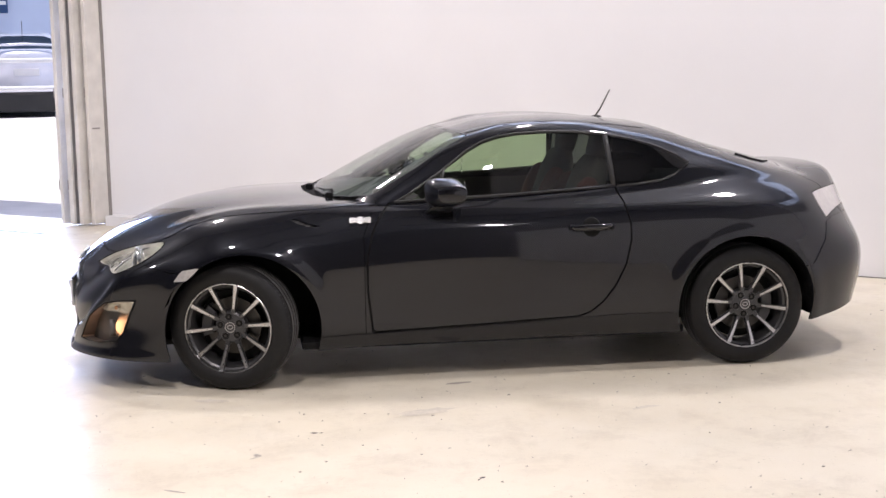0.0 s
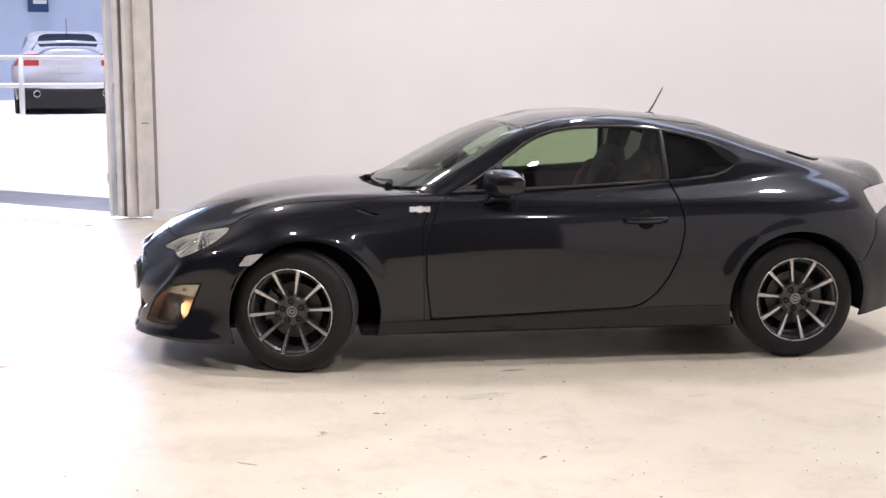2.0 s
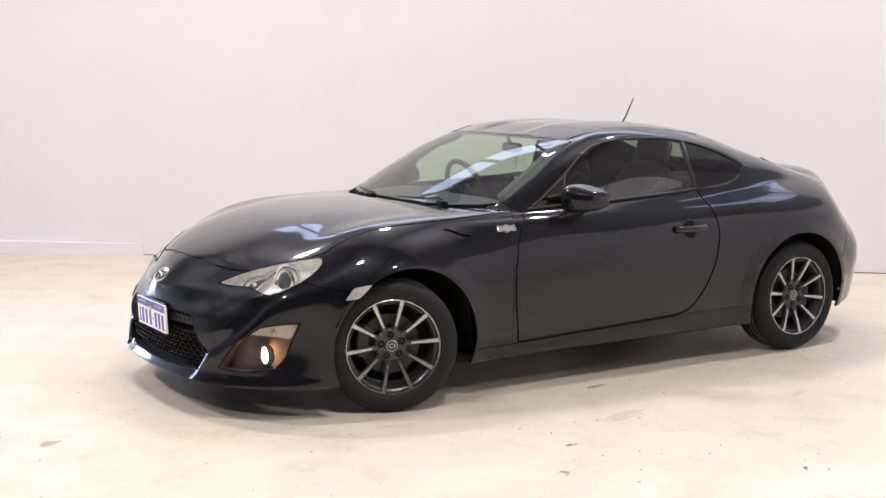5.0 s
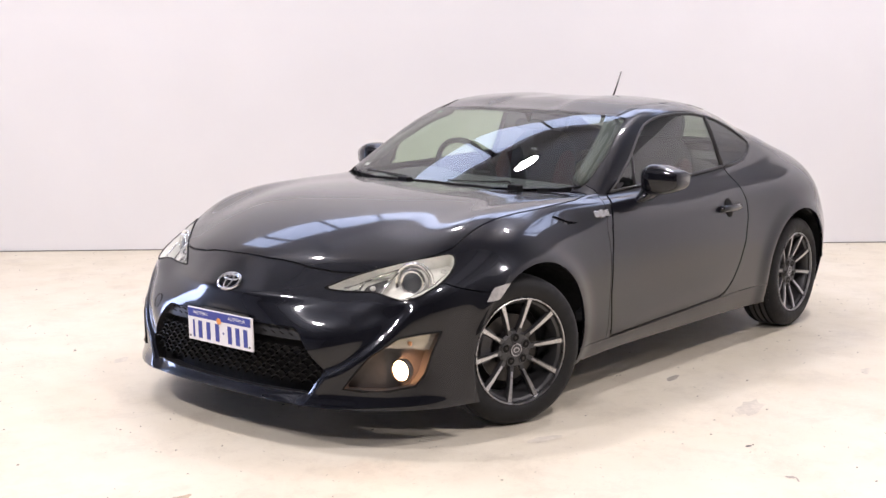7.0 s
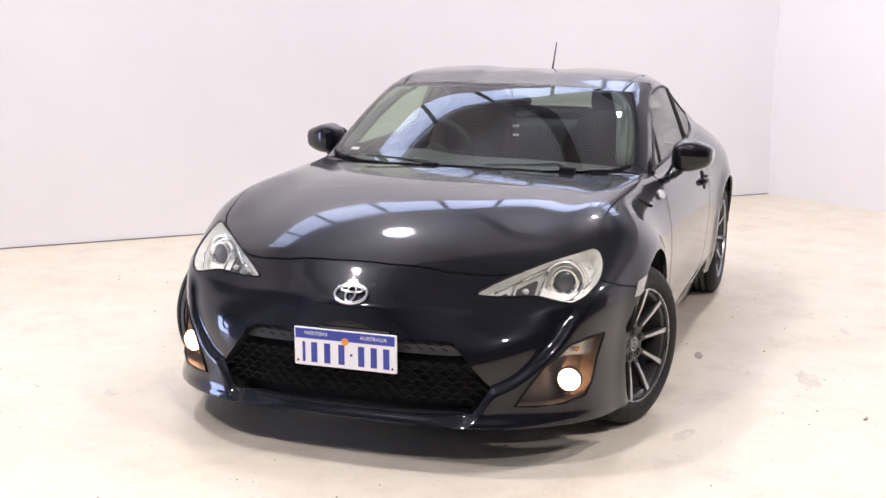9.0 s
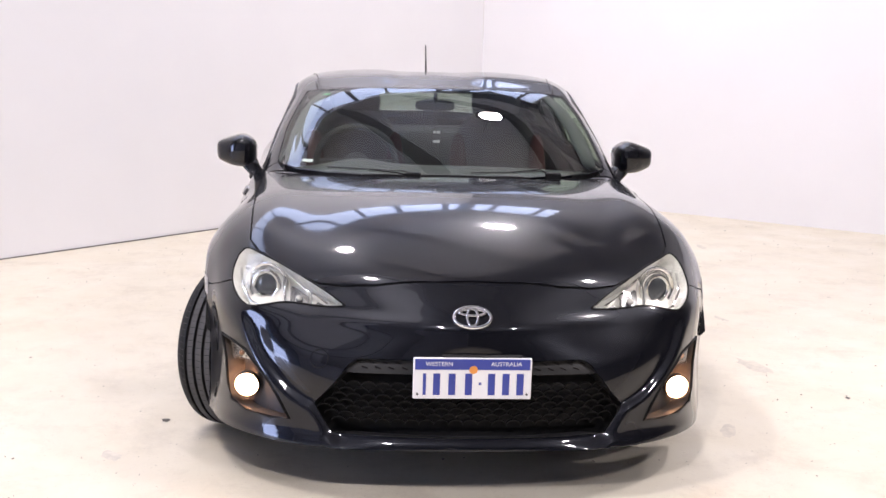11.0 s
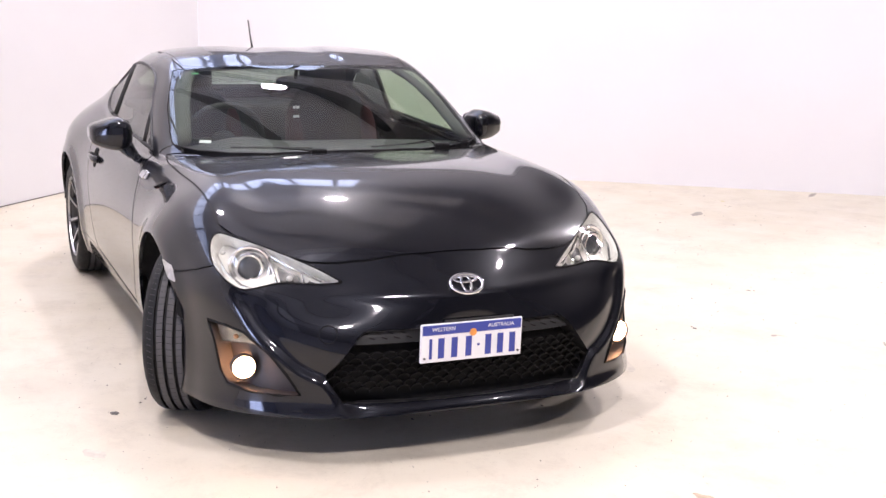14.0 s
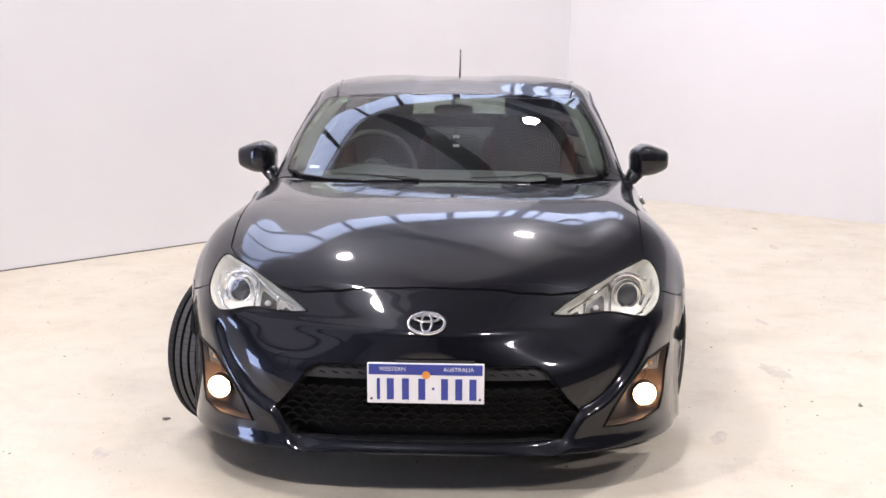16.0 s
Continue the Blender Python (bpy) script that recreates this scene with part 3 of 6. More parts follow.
def sculpt(G):
    """Fender bulges, wheel-arch flares, the hood's shoulders and the scooped sides of the nose."""
    x, y, z = (G[..., i].copy() for i in range(3))
    top = 1 / (1 + np.exp(-(z - 0.70) / 0.03))
    G[..., 2] += 0.026 * top * bell(y, 0.70, 0.14) * bell(x, -1.27, 0.40) / (1 + np.exp((x + 0.70) / 0.03))          # fender crests
    G[..., 2] -= 0.009 * top * bell(y, 0.50, 0.24) * bell(x, -1.00, 0.30)                                       # the hood dips beside the cowl
    G[..., 2] += 0.016 * bell(x, -1.58, 0.26) * bell(y, 0, 0.60) * top                                          # crown of the hood
    side = 1 / (1 + np.exp(-(y - 0.72) / 0.02))
    for c in (-1.225, 1.288):
        r = np.hypot(x - c, z - 0.29)
        G[..., 1] += 0.014 * side * bell(r, 0.375, 0.05)                             # arch flares
    G[..., 1] *= 1 + 0.026 * bell(x, -1.15, 0.55) * bell(z, 0.60, 0.28)              # wide front track
    G[..., 1] -= 0.012 * side * bell(z, 0.42, 0.12) * bell(x, -0.1, 0.6)            # hollow of the doors
    G[..., 1] += 0.006 * side * bell(z, 0.765, 0.055) * bell(x, 1.33, 0.34)         # rear haunches
    # pods round the fog lamps stand out from the hollow beside the grille, with a ridge between them
    ridge = np.interp(z, [.16, .19, .257, .290, .303, .325, .367, .407, .455, .52, .563, .58], [.415, .43, .47, .497, .535, .575, .618, .656, .69, .717, .744, .755])
    d = y - ridge
    nose = (x < -1.45) / (1 + np.exp((z - 0.535) / 0.012)) / (1 + np.exp(-(z - 0.175) / 0.008))
    G[..., 0] += nose * 0.036 / (1 + np.exp(d / 0.011)) * np.exp(np.minimum(d, 0) / 0.12)
    G[..., 0] -= nose * 0.007 * bell(d, 0.016, 0.022)
    # the nose draws back beside its middle, towards the inner ends of the headlights
    draw = cubic([-.3, -.2, 0, .2, .3, .4, .5, .6, .7, .8, .9, 1.0], np.array([[.03], [.05], [.02], [.05], [.073], [.088], [.082], [.052], [.018], [0], [0], [0]]), np.clip(y, 0, 0.95).ravel()).reshape(y.shape)
    draw = np.where(y < 0.2, 0.02 + 0.030 * (y / 0.2) ** 2, draw)
    G[..., 0] += draw * bell(z, 0.565, 0.11) / (1 + np.exp((x + 1.72) / 0.03))
    G[..., 0] += 0.018 * bell(z, 0.44, 0.10) * bell(y, 0, 0.40) * (x < -1.7)
    # the corners round the fog lamps sweep back
    G[..., 0] += 0.032 * bell(y, 0.82, 0.09) * bell(z, 0.36, 0.14) * (x < -1.5)
    # sharp lower edge of the nose panel
    G[..., 0] -= 0.006 * bell(z, 0.552, 0.016) * (x < -1.75) / (1 + np.exp((y - 0.44) / 0.03))
    # the roof dips between two shallow rails
    G[..., 2] -= 0.012 / (1 + np.exp((y - 0.20) / 0.014)) * (z > 1.1) / (1 + np.exp(-(x + 0.10) / 0.05)) / (1 + np.exp((x - 0.80) / 0.08))
    G[..., 2] += 0.004 / (1 + np.exp(-(z - 1.225) / 0.010))
    G[..., 2] -= 0.018 * bell(x, -0.12, 0.16) / (1 + np.exp(-(z - 1.15) / 0.02))
    # the deck dips behind the rear window and rises to a lip
    G[..., 2] -= 0.016 * bell(x, 1.70, 0.07) / (1 + np.exp((y - 0.52) / 0.03)) * (z > 0.9)
    G[..., 2] += 0.006 * bell(x, 1.90, 0.06) / (1 + np.exp((y - 0.52) / 0.03)) * (z > 0.88)
    # splitter lip along the foot of the bumper
    G[..., 0] -= 0.022 * bell(z, 0.172, 0.018) * (x < -1.5) * bell(y, 0, 0.75)
    return G


GRID = relax(sculpt(relax(loft(), 3)), 2)


def grid_mesh(G):
    nu, nv = G.shape[:2]
    du, dv = np.gradient(G, axis=0), np.gradient(G, axis=1)
    N = np.cross(du, dv)
    N[0, :, 1] = N[-1, :, 1] = 0
    N /= np.maximum(np.linalg.norm(N, axis=2, keepdims=True), 1e-12)
    if (N[nu // 2, nv // 3] @ np.array([0, 1, 0])) < 0:
        N, flip = -N, True
    else:
        flip = False
    idx = np.arange(nu * nv).reshape(nu, nv)
    a, b, c, d = idx[:-1, :-1].ravel(), idx[1:, :-1].ravel(), idx[1:, 1:].ravel(), idx[:-1, 1:].ravel()
    F = np.vstack([np.stack([a, b, c], 1), np.stack([a, c, d], 1)])
    if flip:
        F = F[:, ::-1]
    return np.hstack([G.reshape(-1, 3), N.reshape(-1, 3)]), F


from mathutils.bvhtree import BVHTree
SKIN = grid_mesh(GRID)
TREE = BVHTree.FromPolygons([tuple(v[:3]) for v in SKIN[0]], [tuple(map(int, f)) for f in SKIN[1]])


def on_front(y, z):
    """The skin's point and normal met from the front."""
    p, n, _, _ = TREE.ray_cast(Vector((-4, abs(y), z)), Vector((1, 0, 0)))
    if p is None:
        return Vector((-2.05, y, z)), Vector((-1, 0, 0))
    n = n if n.x < 0 else -n
    return (p, n) if y >= 0 else (Vector((p.x, -p.y, p.z)), Vector((n.x, -n.y, n.z)))


def on_side(x, z, s=1):
    p, n, _, _ = TREE.ray_cast(Vector((x, 3, z)), Vector((0, -1, 0)))
    n = n if n.y > 0 else -n
    return Vector((p.x, p.y * s, p.z)), Vector((n.x, n.y * s, n.z))


def on_top(x, y):
    p, n, _, _ = TREE.ray_cast(Vector((x, abs(y), 3)), Vector((0, 0, -1)))
    n = n if n.z > 0 else -n
    return (p, n) if y >= 0 else (Vector((p.x, -p.y, p.z)), Vector((n.x, -n.y, n.z)))


def by_top(points, zmin=0.6, rounded=False):
    poly = smooth_poly(points) if rounded else outline(points)
    return lambda V: np.maximum(signed(V[:, [0, 1]], poly), zmin - V[:, 2])


def by_side(points, ymin=0.4, rounded=False):
    poly = smooth_poly(points) if rounded else outline(points)
    return lambda V: np.maximum(signed(V[:, [0, 2]], poly), ymin - V[:, 1])


def by_front(points, xmax=-1.3, rounded=False):
    poly = smooth_poly(points) if rounded else outline(points)
    return lambda V: np.maximum(signed(V[:, [1, 2]], poly), V[:, 0] - xmax)


CAR = thing("sports_coupe", "glossy black two-door sports coupe with its front wheels turned", "car")
SEAMS = []
rest = SKIN
# wheel arches
for cx, cz, cr in ((-1.225, 0.288, 0.370), (1.288, 0.300, 0.360)):
    _, rest = cut(rest, np.maximum(np.hypot(rest[0][:, 0] - cx, rest[0][:, 2] - cz) - cr, 0.5 - rest[0][:, 1]))
# glass
WSCREEN = by_top([(-.834, -.2), (-.832, .15), (-.806, .34), (-.752, .485), (-.682, .605), (-.590, .692), (-.345, .660), (-.085, .580), (-.12, .465), (-.15, .33), (-.17, .15), (-.175, -.2)], 0.8)
wscreen, rest, s = panel(rest, WSCREEN, 0.002)
SEAMS.append(s)
RSCREEN = by_top([(.98, -.2), (.97, .2), (.95, .36), (1.03, .45), (1.30, .50), (1.52, .45), (1.61, .32), (1.63, .1), (1.63, -.2)], 0.9)
rscreen, rest, s = panel(rest, RSCREEN, 0.002)
SEAMS.append(s)
SIDEWIN = by_side([(-.475, .868), (-.40, .905), (-.25, 1.00), (-.10, 1.105), (-.02, 1.145), (.06, 1.168), (.16, 1.182), (.30, 1.187), (.45, 1.182), (.605, 1.165), (.625, .912), (.4, .898), (.1, .885), (-.2, .875)], 0.45)
sidewin, rest, s = panel(rest, SIDEWIN, 0.003)
SEAMS.append(s)
QUARTER = by_side([(.65, .918), (.635, 1.160), (.76, 1.135), (.88, 1.10), (.98, 1.055), (1.04, 1.018), (1.035, 1.005), (.96, .965), (.88, .938), (.76, .925)], 0.45)
quarter, rest, s = panel(rest, QUARTER, 0.003)
SEAMS.append(s)
# lamps
HEADPOLY = [(.727, .714), (.685, .704), (.62, .687), (.558, .664), (.497, .640), (.449, .617), (.418, .599), (.400, .588), (.43, .583), (.475, .581), (.532, .583), (.571, .585), (.609, .583), (.648, .575), (.685, .567), (.715, .564), (.745, .577), (.766, .598), (.778, .622), (.779, .650), (.768, .683), (.75, .706)]
HEADLAMP = by_front(HEADPOLY, -1.4, True)
headlamp, rest, s = panel(rest, HEADLAMP, 0.002)
SEAMS.append(s)
FOGPOLY = [(.808, .446), (.770, .443), (.722, .430), (.688, .396), (.65, .360), (.612, .305), (.572, .238), (.637, .233), (.71, .234), (.768, .248), (.783, .290), (.792, .37)]
fogrecess, rest, s = panel(rest, by_front(FOGPOLY, -1.5), 0.001)
GRILLE = by_front([(-.2, .447), (.35, .447), (.362, .444), (.386, .427), (.45, .345), (.493, .296), (.462, .245), (.435, .206), (.2, .204), (-.2, .204)], -1.8)
grillehole, rest, s = panel(rest, GRILLE, 0.001)
# hood, cowl, door, sill, bumpers
HOOD = by_top([(-1.942, -.2), (-1.940, .10), (-1.915, .30), (-1.884, .405), (-1.845, .49), (-1.775, .58), (-1.72, .622), (-1.63, .695), (-1.56, .728), (-1.30, .735), (-1.0, .742), (-.75, .742), (-.615, .72), (-.672, .655), (-.775, .52), (-.85, .37), (-.892, .15), (-.90, -.2)], 0.6)
hood, rest, s = panel(rest, HOOD, 0.003)
SEAMS.append(s)
COWL = by_top([(-.905, -.2), (-.897, .15), (-.855, .37), (-.78, .52), (-.677, .655), (-.60, .685), (-.683, .61), (-.753, .490), (-.807, .345), (-.833, .155), (-.835, -.2)], 0.6)
cowlskin, rest, s = panel(rest, COWL, 0.0)
DOOR = by_side([(-.605, .250), (-.627, .45), (-.627, .60), (-.60, .72), (-.555, .81), (-.495, .872), (-.2, .882), (.1, .892), (.4, .905), (.635, .918), (.668, .83), (.688, .74), (.688, .66), (.66, .54), (.61, .44), (.545, .355), (.48, .305), (.42, .285), (0, .268)], 0.5)
door, rest, s = panel(rest, DOOR, 0.005)
SEAMS.append(s)
SILL = by_side([(-1.0, .0), (-1.0, .238), (-.60, .243), (0, .258), (.42, .275), (.60, .285), (1.02, .285), (1.05, .0)], 0.4)
sill, rest, s = panel(rest, SILL, 0.0015)
SEAMS.append(s)
BUMPER = by_side([(-2.4, .0), (-1.2, .0), (-1.2, .560), (-1.55, .578), (-1.64, .600), (-1.74, .640), (-1.90, .78), (-2.4, .9)], -1.0)
bumper, rest, s = panel(rest, BUMPER)
SEAMS.append(s)
RBUMPER = by_side([(2.4, .0), (1.4, .0), (1.4, .47), (1.64, .50), (1.72, .62), (1.745, .705), (1.80, .724), (2.4, .745)], -1.0)
rbumper, rest, s = panel(rest, RBUMPER)
SEAMS.append(s)
TAIL = by_side([(1.695, .848), (1.75, .858), (1.84, .864), (2.10, .872), (2.10, .775), (1.88, .758), (1.81, .742), (1.755, .722), (1.718, .785)], 0.42)
tail, rest, s = panel(rest, TAIL)
SEAMS.append(s)
VENT = by_side([(-1.0, .812), (-.955, .806), (-.90, .783), (-.835, .772), (-.90, .770), (-.955, .788)], 0.5)
vent, rest, s = panel(rest, VENT, 0.001)
LASH = by_front([(.398, .574), (.37, .565), (.330, .551), (.345, .566), (.372, .600), (.398, .604), (.412, .600), (.392, .590)], -1.6)
lash, rest, s = panel(rest, LASH, 0.0015)
FENDER = by_side([(-2.4, .1), (-.64, .1), (-.64, .72), (-.60, .81), (-.56, .88), (-.70, 1.0), (-2.4, 1.0)], 0.3)
fender, rest, s = panel(rest, FENDER, 0.0015)
SEAMS.append(s)
ROOF = by_top([(-.16, -.2), (-.14, .33), (-.10, .47), (-.05, .53), (.3, .555), (.6, .54), (.85, .48), (.93, .38), (.96, .2), (.96, -.2)], 1.0)
roofskin, rest, s = panel(rest, ROOF, 0.0015)
SEAMS.append(s)
DECK = by_top([(1.66, -.2), (1.66, .3), (1.62, .45), (1.70, .60), (1.85, .60), (2.3, .55), (2.3, -.2)], 0.72)
deck, rest, s = panel(rest, DECK)
SEAMS.append(s)

sheet("body_shell", rest, M_PAINT, CAR, "glossy black rear quarters and pillars")
sheet("hood", hood, M_PAINT, CAR, own=True)
sheet("roof_panel", roofskin, M_PAINT, CAR)
sheet("trunk_lid", deck, M_PAINT, CAR)
sheet("front_bumper", bumper, M_PAINT, CAR)
sheet("rear_bumper", rbumper, M_PAINT, CAR)
sheet("windscreen", wscreen, M_WIND, CAR, "lightly tinted windscreen", depth=0, own=True).visible_shadow = False
sheet("rear_window", rscreen, M_REARG, CAR, "lightly tinted rear window", depth=0)
DOORS = {}
for sgn in (-1, 1):
    sheet("front_fender", fender, M_PAINT, CAR, side=sgn)
    DOORS[sgn] = sheet("door", door, M_PAINT, CAR, side=sgn)
    sheet("side_skirt", sill, M_PAINT, CAR, side=sgn)
    sheet("door_window", sidewin, M_SIDEG, CAR, "clear green-tinted side glass", sgn, 0).visible_shadow = False
    sheet("quarter_window", quarter, M_TINT, CAR, "dark tinted quarter glass", sgn, 0)
    t = sheet("tail_lamp", tail, M_TAIL, CAR, "clear and pale red tail lamp", sgn)
seam_V, seam_F, o = [], [], 0
for V, F in SEAMS:
    seam_V.append(V)
    seam_F.append(F + o)
    o += len(V)
sheet("panel_seam", (np.vstack(seam_V), np.vstack(seam_F)), M_DEEP, CAR, depth=0, inset=0.007)

# ---- the coupe: lamps, grille, wheels and fittings ----
def mirrored(v, s):
    return Vector((v[0], v[1] * s, v[2]))


def facing(p, n, up=Vector((0, 0, 1))):
    """A pose at p whose local z points along n and whose local y points up."""
    z = Vector(n).normalized()
    x = up.cross(z).normalized()
    y = z.cross(x)
    m = Matrix((x, y, z)).transposed().to_4x4()
    m.translation = p
    return m


def dome(bm, rx, ry, rz, seg=28, rings=14, power=1.0):
    r = bmesh.ops.create_uvsphere(bm, u_segments=seg, v_segments=rings, radius=1)
    for v in r["verts"]:
        c = v.co
        k = (abs(c.x) ** (2 * power) + abs(c.y) ** (2 * power) + abs(c.z) ** (2 * power)) ** (-1 / (2 * power)) if power != 1 else 1
        v.co = Vector((c.x * k * rx, c.y * k * ry, c.z * k * rz))
    return r["verts"]


def ring(bm, ra, rb, thick, m=None, seg=40, sides=8):
    """An oval ring lying in the local xy plane."""
    loops = []
    for k in range(seg):
        a = 2 * math.pi * k / seg
        c = Vector((math.cos(a) * ra, math.sin(a) * rb, 0))
        o = Vector((math.cos(a) * rb, math.sin(a) * ra, 0)).normalized()
        loops.append([bm.verts.new(c + (o * math.cos(t) + Vector((0, 0, 1)) * math.sin(t)) * thick) for t in (2 * math.pi * j / sides for j in range(sides))])
    vs = [v for q in loops for v in q]
    for k in range(seg):
        p, q = loops[k], loops[(k + 1) % seg]
        for j in range(sides):
            bm.faces.new((p[j], q[j], q[(j + 1) % sides], p[(j + 1) % sides]))
    if m is not None:
        bmesh.ops.transform(bm, matrix=m, verts=vs)
    return vs


def disc(bm, r, depth, m=None, seg=32):
    c = bmesh.ops.create_cone(bm, cap_ends=True, segments=seg, radius1=r, radius2=r * 0.94, depth=depth)
    if m is not None:
        bmesh.ops.transform(bm, matrix=m, verts=c["verts"])
    return c["verts"]


def head_lamp(s):
    lens = sheet("headlight", headlamp, M_LENS, CAR, "clear headlight with a projector lens", s, 0)
    lens.visible_shadow = False
    sheet("reflector_bowl", headlamp, M_REFLECT, lens, "bright silver reflector", s, 0, 0.066)
    vs, fs = rim_of(headlamp, 0.068)
    raw("bezel", [mirrored(v, s) for v in vs], [f if s > 0 else f[::-1] for f in fs], M_REFLECT, lens)
    p, n = on_front(0.674, 0.646)
    c = mirrored(p - n * 0.040, s)
    m = facing(c, Vector((-0.93, 0.36 * s, 0.05)))
    bm = bmesh.new()
    dome(bm, 0.036, 0.036, 0.014)
    part("projector_lens", bm, M_PROJ, lens, "dark glass projector lens", True, m)
    bm = bmesh.new()
    ring(bm, 0.044, 0.044, 0.009)
    part("projector_ring", bm, M_CHROME, lens, "chrome ring", True, m)
    bm = bmesh.new()
    lathe(bm, [(0.046, 0.020), (0.052, 0.012), (0.060, -0.002), (0.070, -0.010), (0.073, -0.008), (0.071, -0.004), (0.062, 0.006), (0.055, 0.018)], 40)
    bmesh.ops.rotate(bm, verts=bm.verts, matrix=Matrix.Rotation(radians(-90), 3, "X"))
    part("reflector_dish", bm, M_CHROME, lens, "bright chrome dish", True, m @ pose(0, 0, -0.010))
    for r, thick in ((0.058, 0.0022), (0.068, 0.0018), (0.078, 0.0016)):
        bm = bmesh.new()
        ring(bm, r, r * 0.95, thick, None, 48, 6)
        part("reflector_ring", bm, M_CHROME, lens, smooth=True, m=m @ pose(0.004, 0.0, -0.012))
    rimline = [on_front(y, z) for y, z in smooth_poly(HEADPOLY, 3)]
    rimline.append(rimline[0])
    bm = bmesh.new()
    tube(bm, [mirrored(p + n * 0.0005, s) for p, n in rimline], 0.0035, 6)
    part("lens_gasket", bm, M_DEEP, lens, "black lens gasket", True)
    # dark chambers and bright ribs between them on the inner side
    for poly in ([(.525, .586), (.56, .585), (.588, .588), (.592, .652), (.565, .640), (.528, .620)], [(.455, .583), (.50, .584), (.508, .610), (.49, .604), (.465, .592)]):
        sub, _ = cut(headlamp, by_front(poly, -1.4)(headlamp[0]))
        sheet("lamp_chamber", sub, M_CHAMBER, lens, "smoked grey lamp chamber", s, 0.0, 0.040)
    for line in ([(.600, .572), (.604, .62), (.610, .675)], [(.515, .578), (.517, .600), (.520, .626)], [(.44, .579), (.52, .578), (.60, .573), (.66, .571), (.72, .585), (.755, .62), (.766, .665)], [(.46, .598), (.54, .638), (.63, .686), (.70, .714)]):
        bm = bmesh.new()
        tube(bm, [mirrored(p - n * 0.024, s) for p, n in (on_front(y, z) for y, z in line)], 0.005, 8)
        part("chrome_rib", bm, M_CHROME, lens, smooth=True)
    for y, z, r in ((0.558, 0.612, 0.012), (0.744, 0.676, 0.010)):
        p, n = on_front(y, z)
        m = facing(mirrored(p - n * 0.032, s), Vector((-0.9, 0.3 * s, 0.1)))
        bm = bmesh.new()
        dome(bm, r, r * 0.85, 0.010, 18, 10)
        part("marker_bulb", bm, M_LENSB, lens, "clear glass marker bulb", True, m)


M_AMBERB = plain("amber_bulb", (0.50, 0.22, 0.09), 0.2, coat=1.0, vary=0.2)
M_CHAMBER = plain("smoked_lamp_chamber", (0.10, 0.10, 0.105), 0.25, metal=0.5, vary=0.3, scale=40)
M_LENSB = plain("bulb_glass", (0.55, 0.55, 0.54), 0.08, coat=1.0, vary=0.2)
M_FOGSUR = plain("fog_lamp_surround", (0.058, 0.052, 0.049), 0.42, vary=0.2, scale=40)
M_SIDEM = plain("clear_side_marker", (0.36, 0.35, 0.345), 0.15, coat=1.0, vary=0.35, scale=60)
M_PROJ = plain("projector_glass", (0.05, 0.055, 0.065), 0.05, coat=1.0, vary=0.1)
M_INDIC = plain("indicator_reflector", (0.42, 0.39, 0.36), 0.2, metal=0.7, vary=0.25, scale=50)
for s in (-1, 1):
    head_lamp(s)


def fog_lamp(s):
    pod = sheet("fog_lamp_recess", fogrecess, M_FOGSUR, CAR, "dark grey fog lamp surround lit by its bulb", s, 0, 0.062)
    vs, fs = rim_of(fogrecess, 0.064)
    raw("recess_wall", [mirrored(v, s) for v in vs], [f if s > 0 else f[::-1] for f in fs], M_FOGSUR, pod)
    sub, _ = cut(fogrecess, by_front([(.83, .48), (.70, .45), (.665, .398), (.690, .392), (.72, .389), (.75, .386), (.775, .378), (.83, .365)], -1.5)(fogrecess[0]))
    loop = [on_front(y, z) for y, z in FOGPOLY + FOGPOLY[:1]]
    bm = bmesh.new()
    tube(bm, [mirrored(p + n * 0.001, s) for p, n in loop], 0.0045, 8)
    part("recess_rim", bm, M_DEEP, pod, "black rubber rim", True)
    p, n = on_front(0.752, 0.405)
    bm = bmesh.new()
    dome(bm, 0.009, 0.009, 0.008, 16, 10)
    part("indicator_bulb", bm, M_AMBERB, pod, "amber indicator bulb", True, facing(mirrored(p - n * 0.018, s), Vector((-1, 0.2 * s, 0))))
    ind = sheet("indicator_lens", sub, M_LENS, pod, "clear indicator lens", s, 0.004, 0.010)
    sheet("indicator_reflector", sub, M_INDIC, pod, "silvery indicator reflector", s, 0.0, 0.030)
    p, n = on_front(0.718, 0.304)
    c = mirrored(p + Vector((0.040, 0, 0)), s)
    m = facing(c, Vector((-1, 0.06 * s, 0.02)))
    bm = bmesh.new()
    dome(bm, 0.0385, 0.0385, 0.006, 32, 14)
    bmesh.ops.delete(bm, geom=[v for v in bm.verts if v.co.z < -0.001], context="VERTS")
    part("bulb_lens", bm, M_FOGON, pod, "lit round fog light", True, m)
    bm = bmesh.new()
    lathe(bm, [(0.039, -0.010), (0.041, -0.010), (0.0425, 0.020), (0.039, 0.020)], 32, True)
    bmesh.ops.rotate(bm, verts=bm.verts, matrix=Matrix.Rotation(radians(-90), 3, "X"))
    bmesh.ops.recalc_face_normals(bm, faces=bm.faces)
    part("bulb_ring", bm, M_FOGSUR, pod, "dark lamp ring", True, m)


for s in (-1, 1):
    fog_lamp(s)


